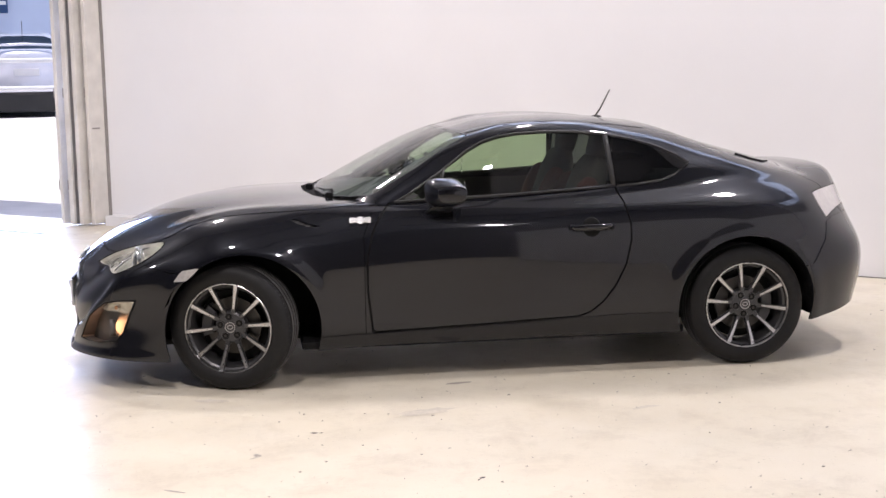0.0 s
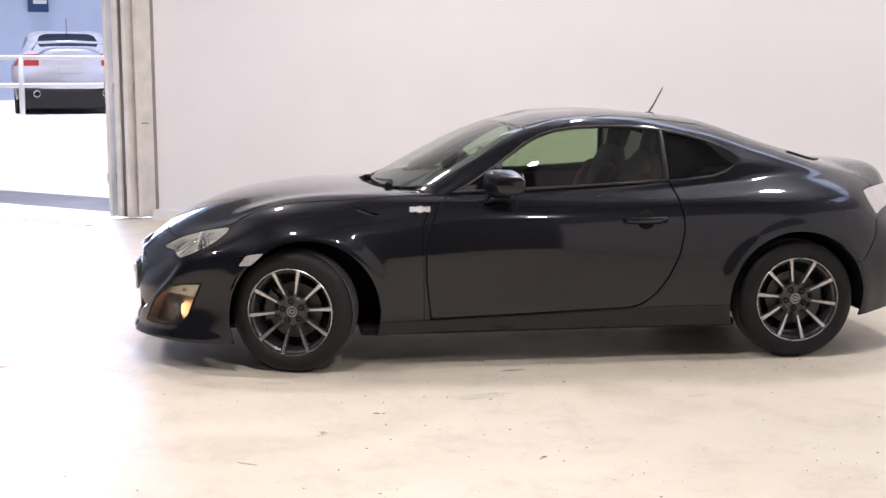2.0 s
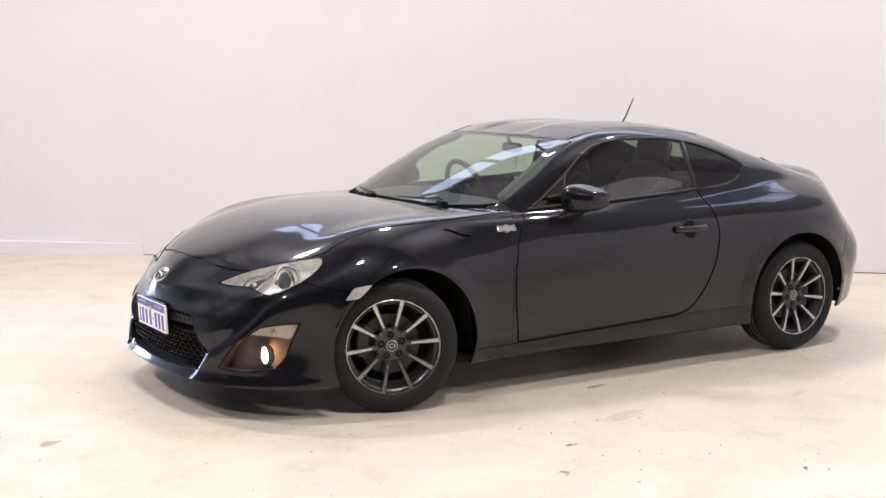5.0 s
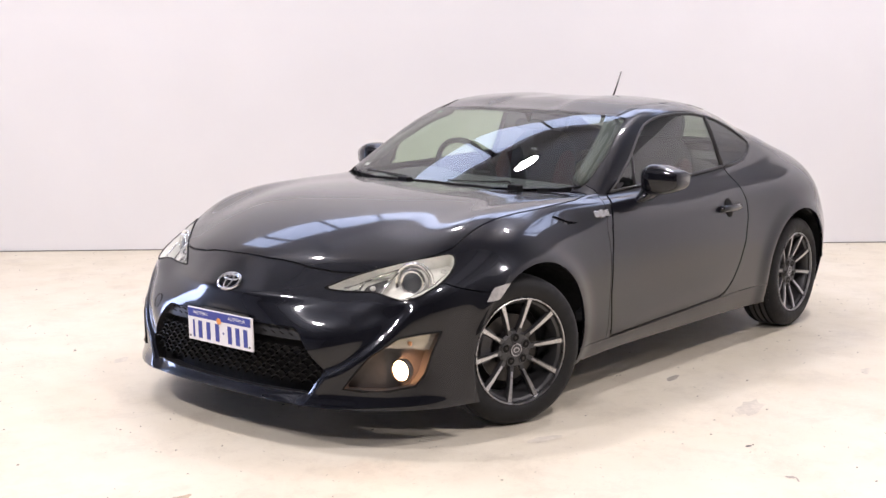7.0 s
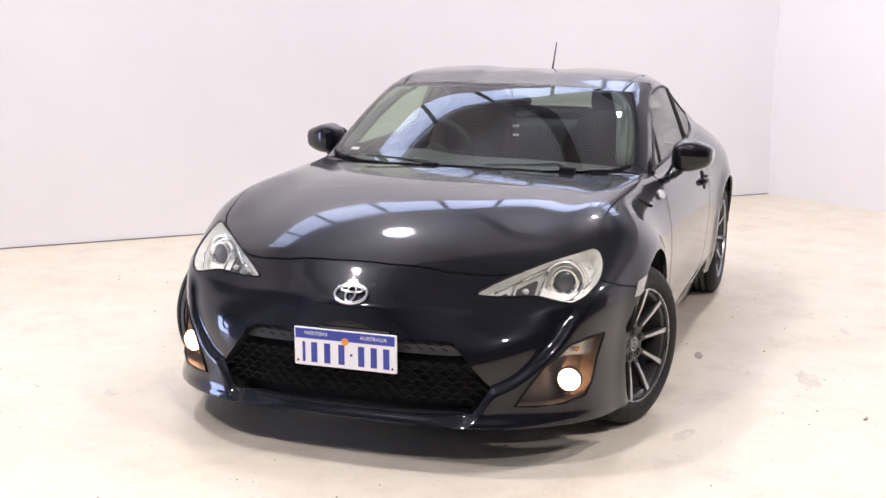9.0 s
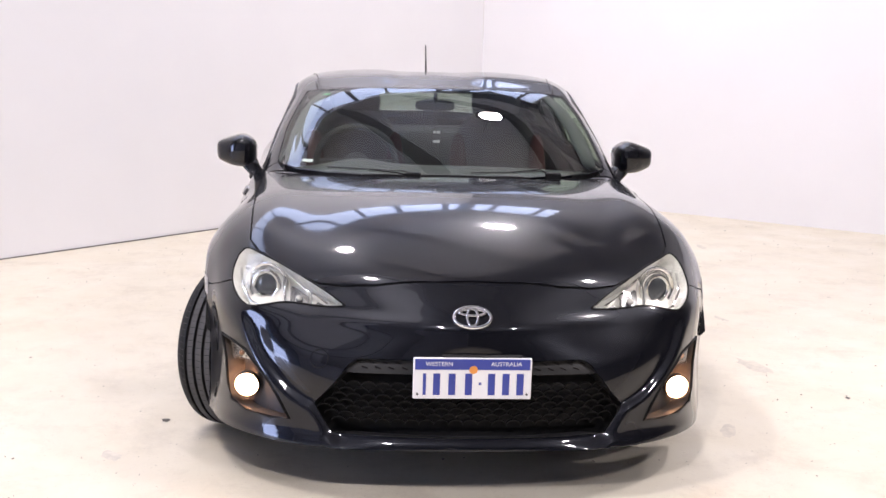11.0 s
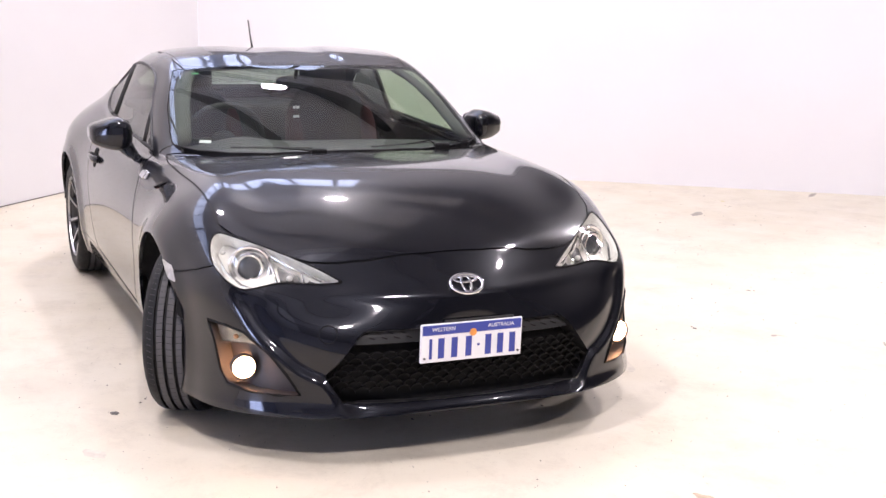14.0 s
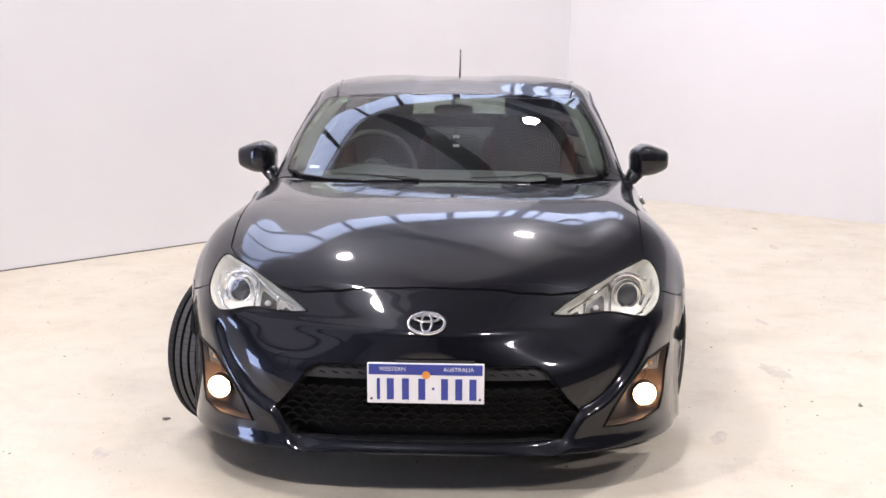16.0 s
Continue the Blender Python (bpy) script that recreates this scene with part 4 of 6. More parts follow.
def grille():
    g = sheet("grille", grillehole, M_DEEP, CAR, "black honeycomb grille", 0, 0, 0.06)
    vs, fs = rim_of(grillehole, 0.062)
    for s in (-1, 1):
        raw("grille_surround", [mirrored(v, s) for v in vs], [f if s > 0 else f[::-1] for f in fs], M_PLASTIC, g)
    # plain panel with short dashes across the top of the opening
    top, _ = cut(grillehole, by_front([(-.2, .47), (.5, .47), (.5, .405), (-.2, .405)], -1.8)(grillehole[0]))
    panel_top = sheet("grille_panel", top, M_PLASTIC, g, "matt black panel behind the plate", 0, 0.006, 0.020)
    for r in range(2):
        for c in range(-9, 10):
            y = (c + 0.5 * r) * 0.042
            if 0.19 < abs(y) < 0.37:
                p, n = on_front(y, 0.418 + 0.016 * r)
                boxed("dash", (0.004, 0.020, 0.003), M_DEEP, panel_top, m=Matrix.Translation(p + Vector((0.0185, 0, 0))) @ pose(0, 0, 0, 20, 0, 0))
    # rows of small arches
    V, F = [], []
    pitch, step = 0.046, 0.0195
    poly = outline([(-.355, .446), (.355, .446), (.385, .432), (.432, .365), (.47, .305), (.45, .235), (.41, .208), (-.41, .208), (-.45, .235), (-.47, .305), (-.432, .365), (-.385, .432)])
    for r in range(7):
        z0 = 0.238 + r * step
        for c in range(-12, 13):
            y0 = (c + 0.5 * (r % 2)) * pitch
            if signed(np.array([[y0, z0 + 0.008]]), poly)[0] > -0.004:
                continue
            prev = None
            for k in range(7):
                a = math.pi * k / 6
                y, z = y0 - math.cos(a) * pitch * 0.52, z0 + math.sin(a) * step * 0.85
                x = on_front(min(abs(y), 0.44), 0.33)[0].x + 0.022
                i = len(V)
                for dx, dz in ((0, 0.0017), (0, -0.0017), (0.014, -0.0017), (0.014, 0.0017)):
                    V.append((x + dx, y, z + dz))
                if prev is not None:
                    for q in range(4):
                        F.append((prev + q, prev + (q + 1) % 4, i + (q + 1) % 4, i + q))
                prev = i
    raw("grille_mesh", V, F, M_GRILLE, g, smooth=False)
    return g


grille()


def plate():
    m = pose(-2.104, 0.0, 0.398, 0, -3, 0)
    base = boxed("number_plate", (0.012, 0.372, 0.134), M_PLATEW, CAR, "white number plate with a blue header", 0.004, m)
    boxed("blue_header", (0.002, 0.360, 0.034), M_PLATEB, base, m=pose(-0.0072, 0, 0.047))
    for k, y in enumerate((0.150, 0.112, 0.064, 0.012, -0.060, -0.105, -0.150)):
        boxed("character_bar", (0.0015, 0.010 if k == 0 else 0.022, 0.070), M_PLATEB, base, m=pose(-0.0068, y, -0.018))
    boxed("separator_bar", (0.0015, 0.008, 0.008), M_PLATEB, base, m=pose(-0.0068, -0.024, -0.016))
    bm = bmesh.new()
    disc(bm, 0.013, 0.002, pose(0, 0, 0, 0, 90, 0))
    part("sticker", bm, M_AMBER, base, "small amber sticker", m=pose(-0.0082, -0.002, 0.030))
    for y, t in ((0.105, "WESTERN"), (-0.105, "AUSTRALIA")):
        cu = bpy.data.curves.new("plate_words", "FONT")
        cu.body, cu.size, cu.align_x, cu.align_y = t, 0.019, "CENTER", "CENTER"
        tmp = new("plate_words", cu)
        me = bpy.data.meshes.new_from_object(tmp.evaluated_get(bpy.context.evaluated_depsgraph_get()))
        bpy.data.objects.remove(tmp)
        me.materials.clear()
        me.materials.append(M_PLATEW)
        ob = new("header_words", me)
        ob.parent = base
        ob.matrix_local = pose(-0.0085, y, 0.048, 90, 0, -90)
    for y in (-0.172, 0.172):
        bm = bmesh.new()
        disc(bm, 0.004, 0.004, pose(0, 0, 0, 0, 90, 0), 12)
        part("screw", bm, M_STEEL, base, m=pose(-0.0075, y, -0.05))
    boxed("plate_bracket", (0.012, 0.25, 0.016), M_PLASTIC, base, bevel=0.003, m=pose(0.006, -0.03, 0.066))


plate()


def emblem():
    p, n = on_front(0.0, 0.577)
    m = facing(p + n * 0.006, n)
    bm = bmesh.new()
    ring(bm, 0.058, 0.039, 0.0055)
    ring(bm, 0.017, 0.033, 0.0045)
    ring(bm, 0.040, 0.012, 0.0045, pose(0, 0.018, 0))
    part("nose_emblem", bm, M_CHROME, CAR, "oval chrome emblem of plain rings", True, m)


emblem()

# tow cover on the bumper, a thin round seam
p, n = on_front(0.478, 0.437)
bm = bmesh.new()
ring(bm, 0.030, 0.030, 0.0016, sides=6)
part("tow_cover_seam", bm, M_DEEP, CAR, smooth=True, m=facing(p, n))


def wheel_meshes():
    made = {}
    bm = bmesh.new()
    R = 0.304
    prof = [(0.210, -0.090), (0.222, -0.101), (0.243, -0.108), (0.266, -0.107), (0.284, -0.099), (0.296, -0.087)]
    tread = [(0.3013, -0.074)]
    for g in (-0.052, -0.018, 0.018, 0.052):
        tread += [(R, g - 0.0055), (R - 0.010, g - 0.0045), (R - 0.010, g + 0.0045), (R, g + 0.0055)]
    tread += [(0.3013, 0.074)]
    back = [(r, -o) for r, o in reversed(prof)]
    lathe(bm, prof + tread + back + [(0.205, 0.085), (0.205, -0.085)], 96, True)
    bmesh.ops.recalc_face_normals(bm, faces=bm.faces)
    made["tyre"] = (bm, M_RUBBER, "black road tyre with grooved tread")
    # ribs of worn tread between the grooves, cut by slanting sipes
    bm = bmesh.new()
    for o0, o1, slant in ((-0.0455, -0.0245, 0.006), (-0.0115, 0.0115, -0.006), (0.0245, 0.0455, 0.006)):
        for k in range(84):
            a0, a1 = 2 * math.pi * (k + 0.04) / 84, 2 * math.pi * (k + 0.96) / 84
            f = [bm.verts.new((r * math.cos(a + t), o, r * math.sin(a + t))) for r, a, o, t in (
                (R + 0.0012, a0, o0, 0), (R + 0.0012, a1, o0, 0), (R + 0.0012, a1, o1, slant), (R + 0.0012, a0, o1, slant))]
            g = [bm.verts.new(v.co * ((R - 0.004) / R)) for v in f]
            for g0 in g:
                g0.co.y *= R / (R - 0.004)
            bm.faces.new(f)
            for q in range(4):
                bm.faces.new((f[q], g[q], g[(q + 1) % 4], f[(q + 1) % 4]))
    bmesh.ops.recalc_face_normals(bm, faces=bm.faces)
    made["tread_rib"] = (bm, M_TREAD, "grey worn tread ribs")
    # shoulder blocks: a toothed band round the tyre's edge
    bm = bmesh.new()
    loops = []
    for k in range(168):
        a = 2 * math.pi * k / 168
        up = 0.0034 if k % 2 else -0.003
        tw = 0.010
        loops.append([bm.verts.new((r * math.cos(a + t), o, r * math.sin(a + t))) for r, o, t in ((0.2963 + up, -0.080, tw), (0.2993 + up, -0.068, 0), (0.3000 + up, -0.059, -tw), (0.292, -0.059, -tw), (0.292, -0.078, tw))])
    for k in range(168):
        p, q = loops[k], loops[(k + 1) % 168]
        for j in range(5):
            bm.faces.new((p[j], p[(j + 1) % 5], q[(j + 1) % 5], q[j]))
    bmesh.ops.recalc_face_normals(bm, faces=bm.faces)
    made["shoulder_tread"] = (bm, M_TREAD, "grey shoulder tread blocks")
    bm = bmesh.new()
    lathe(bm, [(0.214, 0.086), (0.196, 0.082), (0.188, 0.02), (0.186, -0.05), (0.196, -0.078), (0.209, -0.088), (0.212, -0.088), (0.214, -0.08)], 72, True)
    bmesh.ops.recalc_face_normals(bm, faces=bm.faces)
    made["rim_barrel"] = (bm, M_RIM, "dark gunmetal rim")
    bm = bmesh.new()
    lathe(bm, [(0.2172, -0.094), (0.2170, -0.1015), (0.2150, -0.1030), (0.2118, -0.1020), (0.2100, -0.092)], 72, True)
    bmesh.ops.recalc_face_normals(bm, faces=bm.faces)
    made["rim_lip"] = (bm, M_CUT, "bright machined rim edge")
    bm = bmesh.new()
    lathe(bm, [(0.0, -0.068), (0.026, -0.068), (0.029, -0.0635), (0.066, -0.0625), (0.076, -0.054), (0.078, -0.02), (0.0, -0.02)], 48)
    bmesh.ops.recalc_face_normals(bm, faces=bm.faces)
    made["hub"] = (bm, M_RIM, "")
    bm = bmesh.new()
    ring(bm, 0.024, 0.024, 0.003, Matrix.Rotation(radians(90), 4, "X") @ pose(0, 0, 0.066))
    ring(bm, 0.013, 0.009, 0.0025, Matrix.Rotation(radians(90), 4, "X") @ pose(0, 0, 0.067))
    made["centre_cap"] = (bm, M_CUT, "silver centre cap emblem")
    bm = bmesh.new()
    lathe(bm, [(0.05, -0.012), (0.138, -0.012), (0.138, 0.008), (0.05, 0.008)], 60, True)
    bmesh.ops.recalc_face_normals(bm, faces=bm.faces)
    made["brake_disc"] = (bm, M_DISC, "worn iron brake disc")
    # disc added behind the brake to blacken the space between the spokes
    bm = bmesh.new()
    lathe(bm, [(0.0, 0.030), (0.184, 0.030), (0.184, 0.036), (0.0, 0.036)], 48)
    bmesh.ops.recalc_face_normals(bm, faces=bm.faces)
    made["wheel_blackout"] = (bm, M_DEEP, "dark disc added to darken the wheel's inside")
    bm = bmesh.new()
    loops = []
    for k in range(9):
        a = radians(-30 + 7.5 * k)
        loops.append([bm.verts.new((r * math.cos(a), o, r * math.sin(a))) for r, o in ((0.095, -0.028), (0.105, -0.036), (0.15, -0.036), (0.158, -0.028), (0.158, 0.03), (0.095, 0.03))])
    for p, q in zip(loops, loops[1:]):
        for j in range(6):
            bm.faces.new((p[j], p[(j + 1) % 6], q[(j + 1) % 6], q[j]))
    bm.faces.new(loops[0][::-1])
    bm.faces.new(loops[-1])
    bmesh.ops.recalc_face_normals(bm, faces=bm.faces)
    made["brake_caliper"] = (bm, M_STEEL, "")
    bm = bmesh.new()
    # one spoke along local x: tapered blade with a chamfered back
    secs = [(0.052, 0.015, -0.058, 0.030), (0.10, 0.0100, -0.067, 0.026), (0.15, 0.0108, -0.080, 0.026), (0.208, 0.0140, -0.090, 0.030)]
    loops = []
    for r, w, o, d in secs:
        loops.append([bm.verts.new((r, y, z)) for y, z in ((o, -w * 0.75), (o, w * 0.75), (o + 0.006, w), (o + d, w * 0.6), (o + d, -w * 0.6), (o + 0.006, -w))])
    for p, q in zip(loops, loops[1:]):
        for j in range(6):
            bm.faces.new((p[j], p[(j + 1) % 6], q[(j + 1) % 6], q[j]))
    bm.faces.new(loops[0][::-1])
    bm.faces.new(loops[-1])
    bmesh.ops.recalc_face_normals(bm, faces=bm.faces)
    made["spoke"] = (bm, M_RIM, "")
    bm = bmesh.new()
    face = [(0.090, 0.0044, -0.0660), (0.15, 0.0062, -0.0808), (0.209, 0.0088, -0.0914)]
    loops = [[bm.verts.new((r, o, -w)), bm.verts.new((r, o, w)), bm.verts.new((r, o + 0.004, w)), bm.verts.new((r, o + 0.004, -w))] for r, w, o in face]
    for p, q in zip(loops, loops[1:]):
        for j in range(4):
            bm.faces.new((p[j], p[(j + 1) % 4], q[(j + 1) % 4], q[j]))
    bm.faces.new(loops[0][::-1])
    bm.faces.new(loops[-1])
    bmesh.ops.recalc_face_normals(bm, faces=bm.faces)
    made["spoke_face"] = (bm, M_CUT, "bright machined spoke face")
    bm = bmesh.new()
    c = bmesh.ops.create_cone(bm, cap_ends=True, segments=6, radius1=0.0085, radius2=0.0065, depth=0.010)
    bmesh.ops.rotate(bm, verts=bm.verts, matrix=Matrix.Rotation(radians(90), 3, "X"))
    made["lug_nut"] = (bm, M_DISC, "dark steel wheel nut")
    bm = bmesh.new()
    ring(bm, 0.0185, 0.0185, 0.0030, Matrix.Rotation(radians(90), 4, "X"), 24, 6)
    made["nut_well"] = (bm, M_RIM, "")
    # flat black disc on the hub paints the shade inside a nut well
    bm = bmesh.new()
    disc(bm, 0.0185, 0.002, Matrix.Rotation(radians(90), 4, "X"), 24)
    made["well_shade"] = (bm, M_DEEP, "")
    out = {}
    for k, (bm, material, label) in made.items():
        me = bpy.data.meshes.new(k)
        bm.normal_update()
        bm.to_mesh(me)
        bm.free()
        me.materials.append(material)
        me.polygons.foreach_set("use_smooth", [k in ("tyre", "rim_barrel", "rim_lip", "hub", "centre_cap", "nut_well", "brake_disc")] * len(me.polygons))
        me.set_sharp_from_angle(angle=radians(32))
        out[k] = (me, label)
    return out


WHEEL = wheel_meshes()


def wheel(x, y, steer, spin):
    w = new("wheel")
    w.parent = CAR
    w.empty_display_size = 0.1
    w.matrix_local = pose(x, y, 0.304, 0, 0, steer + (0 if y < 0 else 180))
    w["label"] = "dark alloy wheel with ten thin machined spokes"

    def add(key, m=None):
        me, label = WHEEL[key]
        ob = new(key, me)
        ob.parent = w
        if m is not None:
            ob.matrix_local = m
        if label:
            ob["label"] = label

    add("shoulder_tread")
    add("shoulder_tread", Matrix.Diagonal((1, -1, 1, 1)))
    for key in ("tyre", "tread_rib", "rim_barrel", "rim_lip", "hub", "centre_cap", "brake_disc", "wheel_blackout"):
        add(key)
    add("brake_caliper", Matrix.Rotation(radians(190 if x < 0 else 10), 4, "Y"))
    for k in range(10):
        m = Matrix.Rotation(radians(36 * k + spin), 4, "Y")
        add("spoke", m)
        add("spoke_face", m)
    for k in range(5):
        m = Matrix.Rotation(radians(72 * k + spin + 18), 4, "Y") @ pose(0.050, -0.0645, 0)
        add("lug_nut", m)
        add("nut_well", m)
        add("well_shade", m)


wheel(-1.268, -0.775, -19, 30)
wheel(-1.29, 0.772, -27, 5)
wheel(1.29, -0.770, 0, 8)
wheel(1.29, 0.770, 0, 20)


def arch_liner(x, s, r, reach, low):
    bm = bmesh.new()
    prev = None
    for k in range(33):
        a = radians(-8 + 196 * k / 32)
        row = [bm.verts.new((x + r * math.cos(a), s * y, 0.285 + r * math.sin(a))) for y in (0.50, 0.60, 0.72, 0.83, reach if low < math.degrees(a) < 162 else 0.835)]
        inner = bm.verts.new((x + 0.12 * math.cos(a), s * 0.50, 0.285 + 0.12 * math.sin(a)))
        row = [inner] + row
        if prev:
            for p, q, u, v in zip(prev, prev[1:], row, row[1:]):
                bm.faces.new((p, q, v, u))
        prev = row
    part("arch_liner", bm, M_DEEP, CAR, smooth=True)


for s in (-1, 1):
    arch_liner(-1.230, s, 0.383, 0.882, 18)
    arch_liner(1.288, s, 0.370, 0.872, 5)

bm = bmesh.new()
box(bm, -0.95, 0.98, -0.80, 0.80, 0.165, 0.205, 0.01)
box(bm, -1.95, -0.93, -0.56, 0.56, 0.175, 0.205, 0.01)
box(bm, 0.93, 1.95, -0.56, 0.56, 0.22, 0.25, 0.01)
part("underbody", bm, M_DEEP, CAR, "dark underbody panels")


def door_mirror(s):
    """An angular housing: a glossy cap over a lower shell, broad at the root and cut to a blunt point outboard, on a thick foot."""
    # outboard y, front x, rear x, bottom, seam, top
    st = np.array([(0.800, -0.325, -0.235, 0.900, 0.938, 0.962), (0.812, -0.360, -0.222, 0.885, 0.942, 0.986), (0.834, -0.380, -0.212, 0.875, 0.945, 1.003),
                   (0.862, -0.380, -0.205, 0.871, 0.945, 1.010), (0.902, -0.364, -0.200, 0.875, 0.944, 1.001), (0.938, -0.340, -0.196, 0.886, 0.942, 0.988),
                   (0.964, -0.316, -0.194, 0.900, 0.940, 0.976), (0.974, -0.280, -0.200, 0.922, 0.942, 0.962)])
    st = st + np.array([0, 0.042, 0.042, -0.021, -0.021, -0.021])
    at = cubic(np.arange(8), st, np.linspace(0, 7, 36))

    def shell(name, upper, grow, label):
        bm = bmesh.new()
        loops = []
        for y, xf, xr, lo, mid, hi in at:
            xm, a = (xf + xr) / 2, (xr - xf) / 2 + grow
            loop = []
            for k in range(21):
                t = math.pi * k / 20
                c, d = math.cos(t), math.sin(t)
                px = abs(c) ** 0.55 * math.copysign(1, c)
                h = (hi - mid + grow) if upper else -(mid - lo + grow)
                loop.append(bm.verts.new((xm + a * px, y * s, mid + h * d ** 0.62)))
            loops.append(loop)
        for p, q in zip(loops, loops[1:]):
            for k in range(20):
                bm.faces.new((p[k], p[k + 1], q[k + 1], q[k]))
            bm.faces.new((p[20], p[0], q[0], q[20]))
        bm.faces.new(loops[0])
        bm.faces.new(loops[-1])
        bmesh.ops.recalc_face_normals(bm, faces=bm.faces)
        ob = part(name, bm, M_PAINT, DOORS[s], label, True)
        ob.data.set_sharp_from_angle(angle=radians(50))
        return ob

    shell("door_mirror", True, 0.003, "glossy black wedge-shaped mirror cap")
    shell("mirror_shell", False, 0.0, "glossy black lower mirror shell")
    bm = bmesh.new()
    dome(bm, 0.004, 0.068, 0.046, 24, 12, 1.6)
    part("mirror_glass", bm, M_CHROME, DOORS[s], "mirror glass", True, pose(-0.150, 0.876 * s, 0.925, 0, 0, 6 * s))
    bm = bmesh.new()
    loops = []
    for x, y, z, a, b in ((-0.246, 0.838, 0.880, 0.060, 0.032), (-0.250, 0.828, 0.858, 0.058, 0.031), (-0.258, 0.812, 0.838, 0.062, 0.028), (-0.268, 0.796, 0.820, 0.070, 0.024), (-0.276, 0.760, 0.812, 0.078, 0.020)):
        loop = []
        for k in range(20):
            t = 2 * math.pi * k / 20
            c, d = math.cos(t), math.sin(t)
            loop.append(bm.verts.new((x + a * abs(c) ** 0.6 * math.copysign(1, c), (y + 1.3 * b * abs(d) ** 0.7 * math.copysign(1, d)) * s, z)))
        loops.append(loop)
    for p, q in zip(loops, loops[1:]):
        for k in range(20):
            bm.faces.new((p[k], p[(k + 1) % 20], q[(k + 1) % 20], q[k]))
    bm.faces.new(loops[0])
    bm.faces.new(loops[-1])
    bmesh.ops.recalc_face_normals(bm, faces=bm.faces)
    part("mirror_stalk", bm, M_PAINT, DOORS[s], smooth=True)
    # slim bar that parts the small fixed front glass from the door window
    bm = bmesh.new()
    tube(bm, [p + n * 0.001 for p, n in (on_side(x, z, s) for x, z in ((-.262, .878), (-.250, .930), (-.234, .985), (-.222, 1.022)))], 0.007, 8)
    part("window_bar", bm, M_PLASTIC, DOORS[s], "slim black window divider", True)
    # black corner piece between the pillar and the window
    tri, _ = cut(SKIN, by_side([(-.465, .874), (-.40, .902), (-.368, .922), (-.345, .880)], 0.5)(SKIN[0]))
    sheet("window_corner", tri, M_PLASTIC, DOORS[s], "matt black window corner piece", s, 0.004, -0.003)


def door_handle(s):
    p, n = on_side(0.487, 0.727, s)
    # shallow black dome stands for the shaded hollow behind the handle
    bm = bmesh.new()
    dome(bm, 0.046, 0.049, 0.008, 24, 12)
    part("handle_shade", bm, M_DEEP, DOORS[s], "dark oval painting the shaded hollow behind the handle", True, facing(p, n))
    bm = bmesh.new()
    pts = [(-0.105, 0.004), (-0.085, 0.022), (-0.04, 0.030), (0.04, 0.030), (0.085, 0.022), (0.10, 0.004)]
    tube(bm, [(x, o * s, 0) for x, o in pts], 0.017, 10)
    for v in bm.verts:
        v.co.y = v.co.y * 0.75
    part("door_handle", bm, M_PAINT, DOORS[s], "black pull handle", True, Matrix.Translation(p))


def fender_badge(s):
    p, n = on_side(-0.652, 0.792, s)
    m = facing(p + n * 0.004, n)
    bm = bmesh.new()
    box(bm, -0.052, 0.052, -0.012, 0.012, -0.003, 0.004, 0.002)
    disc(bm, 0.021, 0.012, None, 24)
    box(bm, -0.052, -0.028, -0.015, 0.015, -0.003, 0.005, 0.002)
    box(bm, 0.028, 0.052, -0.015, 0.015, -0.003, 0.005, 0.002)
    part("fender_badge", bm, M_MARK, CAR, "silver piston-shaped fender badge", m=m)
    sheet("fender_vent", vent, M_PLASTIC, CAR, "slim black fender vent", s, 0, 0.008)
    sheet("lamp_corner", lash, M_DEEP, CAR, "dark sliver beside the headlight", s, 0, 0.006)


def side_marker(s):
    f = by_side([(-1.545, .538), (-1.505, .590), (-1.418, .604), (-1.482, .544)], 0.5)
    piece, _ = cut(SKIN, f(SKIN[0]))
    sheet("side_marker", piece, M_SIDEM, CAR, "pale clear side marker lamp", s, 0.004, -0.0015)


def belt_trim(s):
    pts = [on_side(x, z, s) for x, z in ((-.47, .872), (-.2, .880), (.1, .889), (.4, .903), (.63, .916))]
    bm = bmesh.new()
    tube(bm, [p + n * 0.003 for p, n in pts], 0.0075, 8)
    part("belt_moulding", bm, M_PLASTIC, DOORS[s], "matt black window sill moulding", True)
    bm = bmesh.new()
    arc = [(-.475, .868), (-.40, .908), (-.25, 1.003), (-.10, 1.108), (-.02, 1.149), (.06, 1.172), (.16, 1.186), (.30, 1.191), (.45, 1.186), (.62, 1.168), (.76, 1.140), (.88, 1.105), (.98, 1.060), (1.043, 1.018), (.96, .962), (.88, .934), (.76, .921), (.65, .914)]
    tube(bm, [p + n * 0.001 for p, n in (on_side(x, z, s) for x, z in arc)], 0.006, 8)
    part("window_seal", bm, M_PLASTIC, CAR, "black rubber window seal", True)
    bm = bmesh.new()
    tube(bm, [p - n * 0.002 for p, n in (on_side(x, z, s) for x, z in ((.632, .915), (.628, 1.0), (.622, 1.09), (.617, 1.165)))], 0.013, 8)
    part("pillar_trim", bm, M_PLASTIC, CAR, "black centre pillar trim", True)


for s in (-1, 1):
    door_mirror(s)
    door_handle(s)
    fender_badge(s)
    side_marker(s)
    belt_trim(s)

# black strip drawn for the dark gap where the rear window meets the deck
for s in (-1, 1):
    bm = bmesh.new()
    tube(bm, [p + n * 0.002 for p, n in (on_top(x, y * s) for x, y in ((1.36, .492), (1.46, .470), (1.54, .430), (1.60, .340)))], 0.008, 8, 0.004)
    part("rear_gap_strip", bm, M_DEEP, CAR, "black strip for the dark gap at the rear window's foot", True)

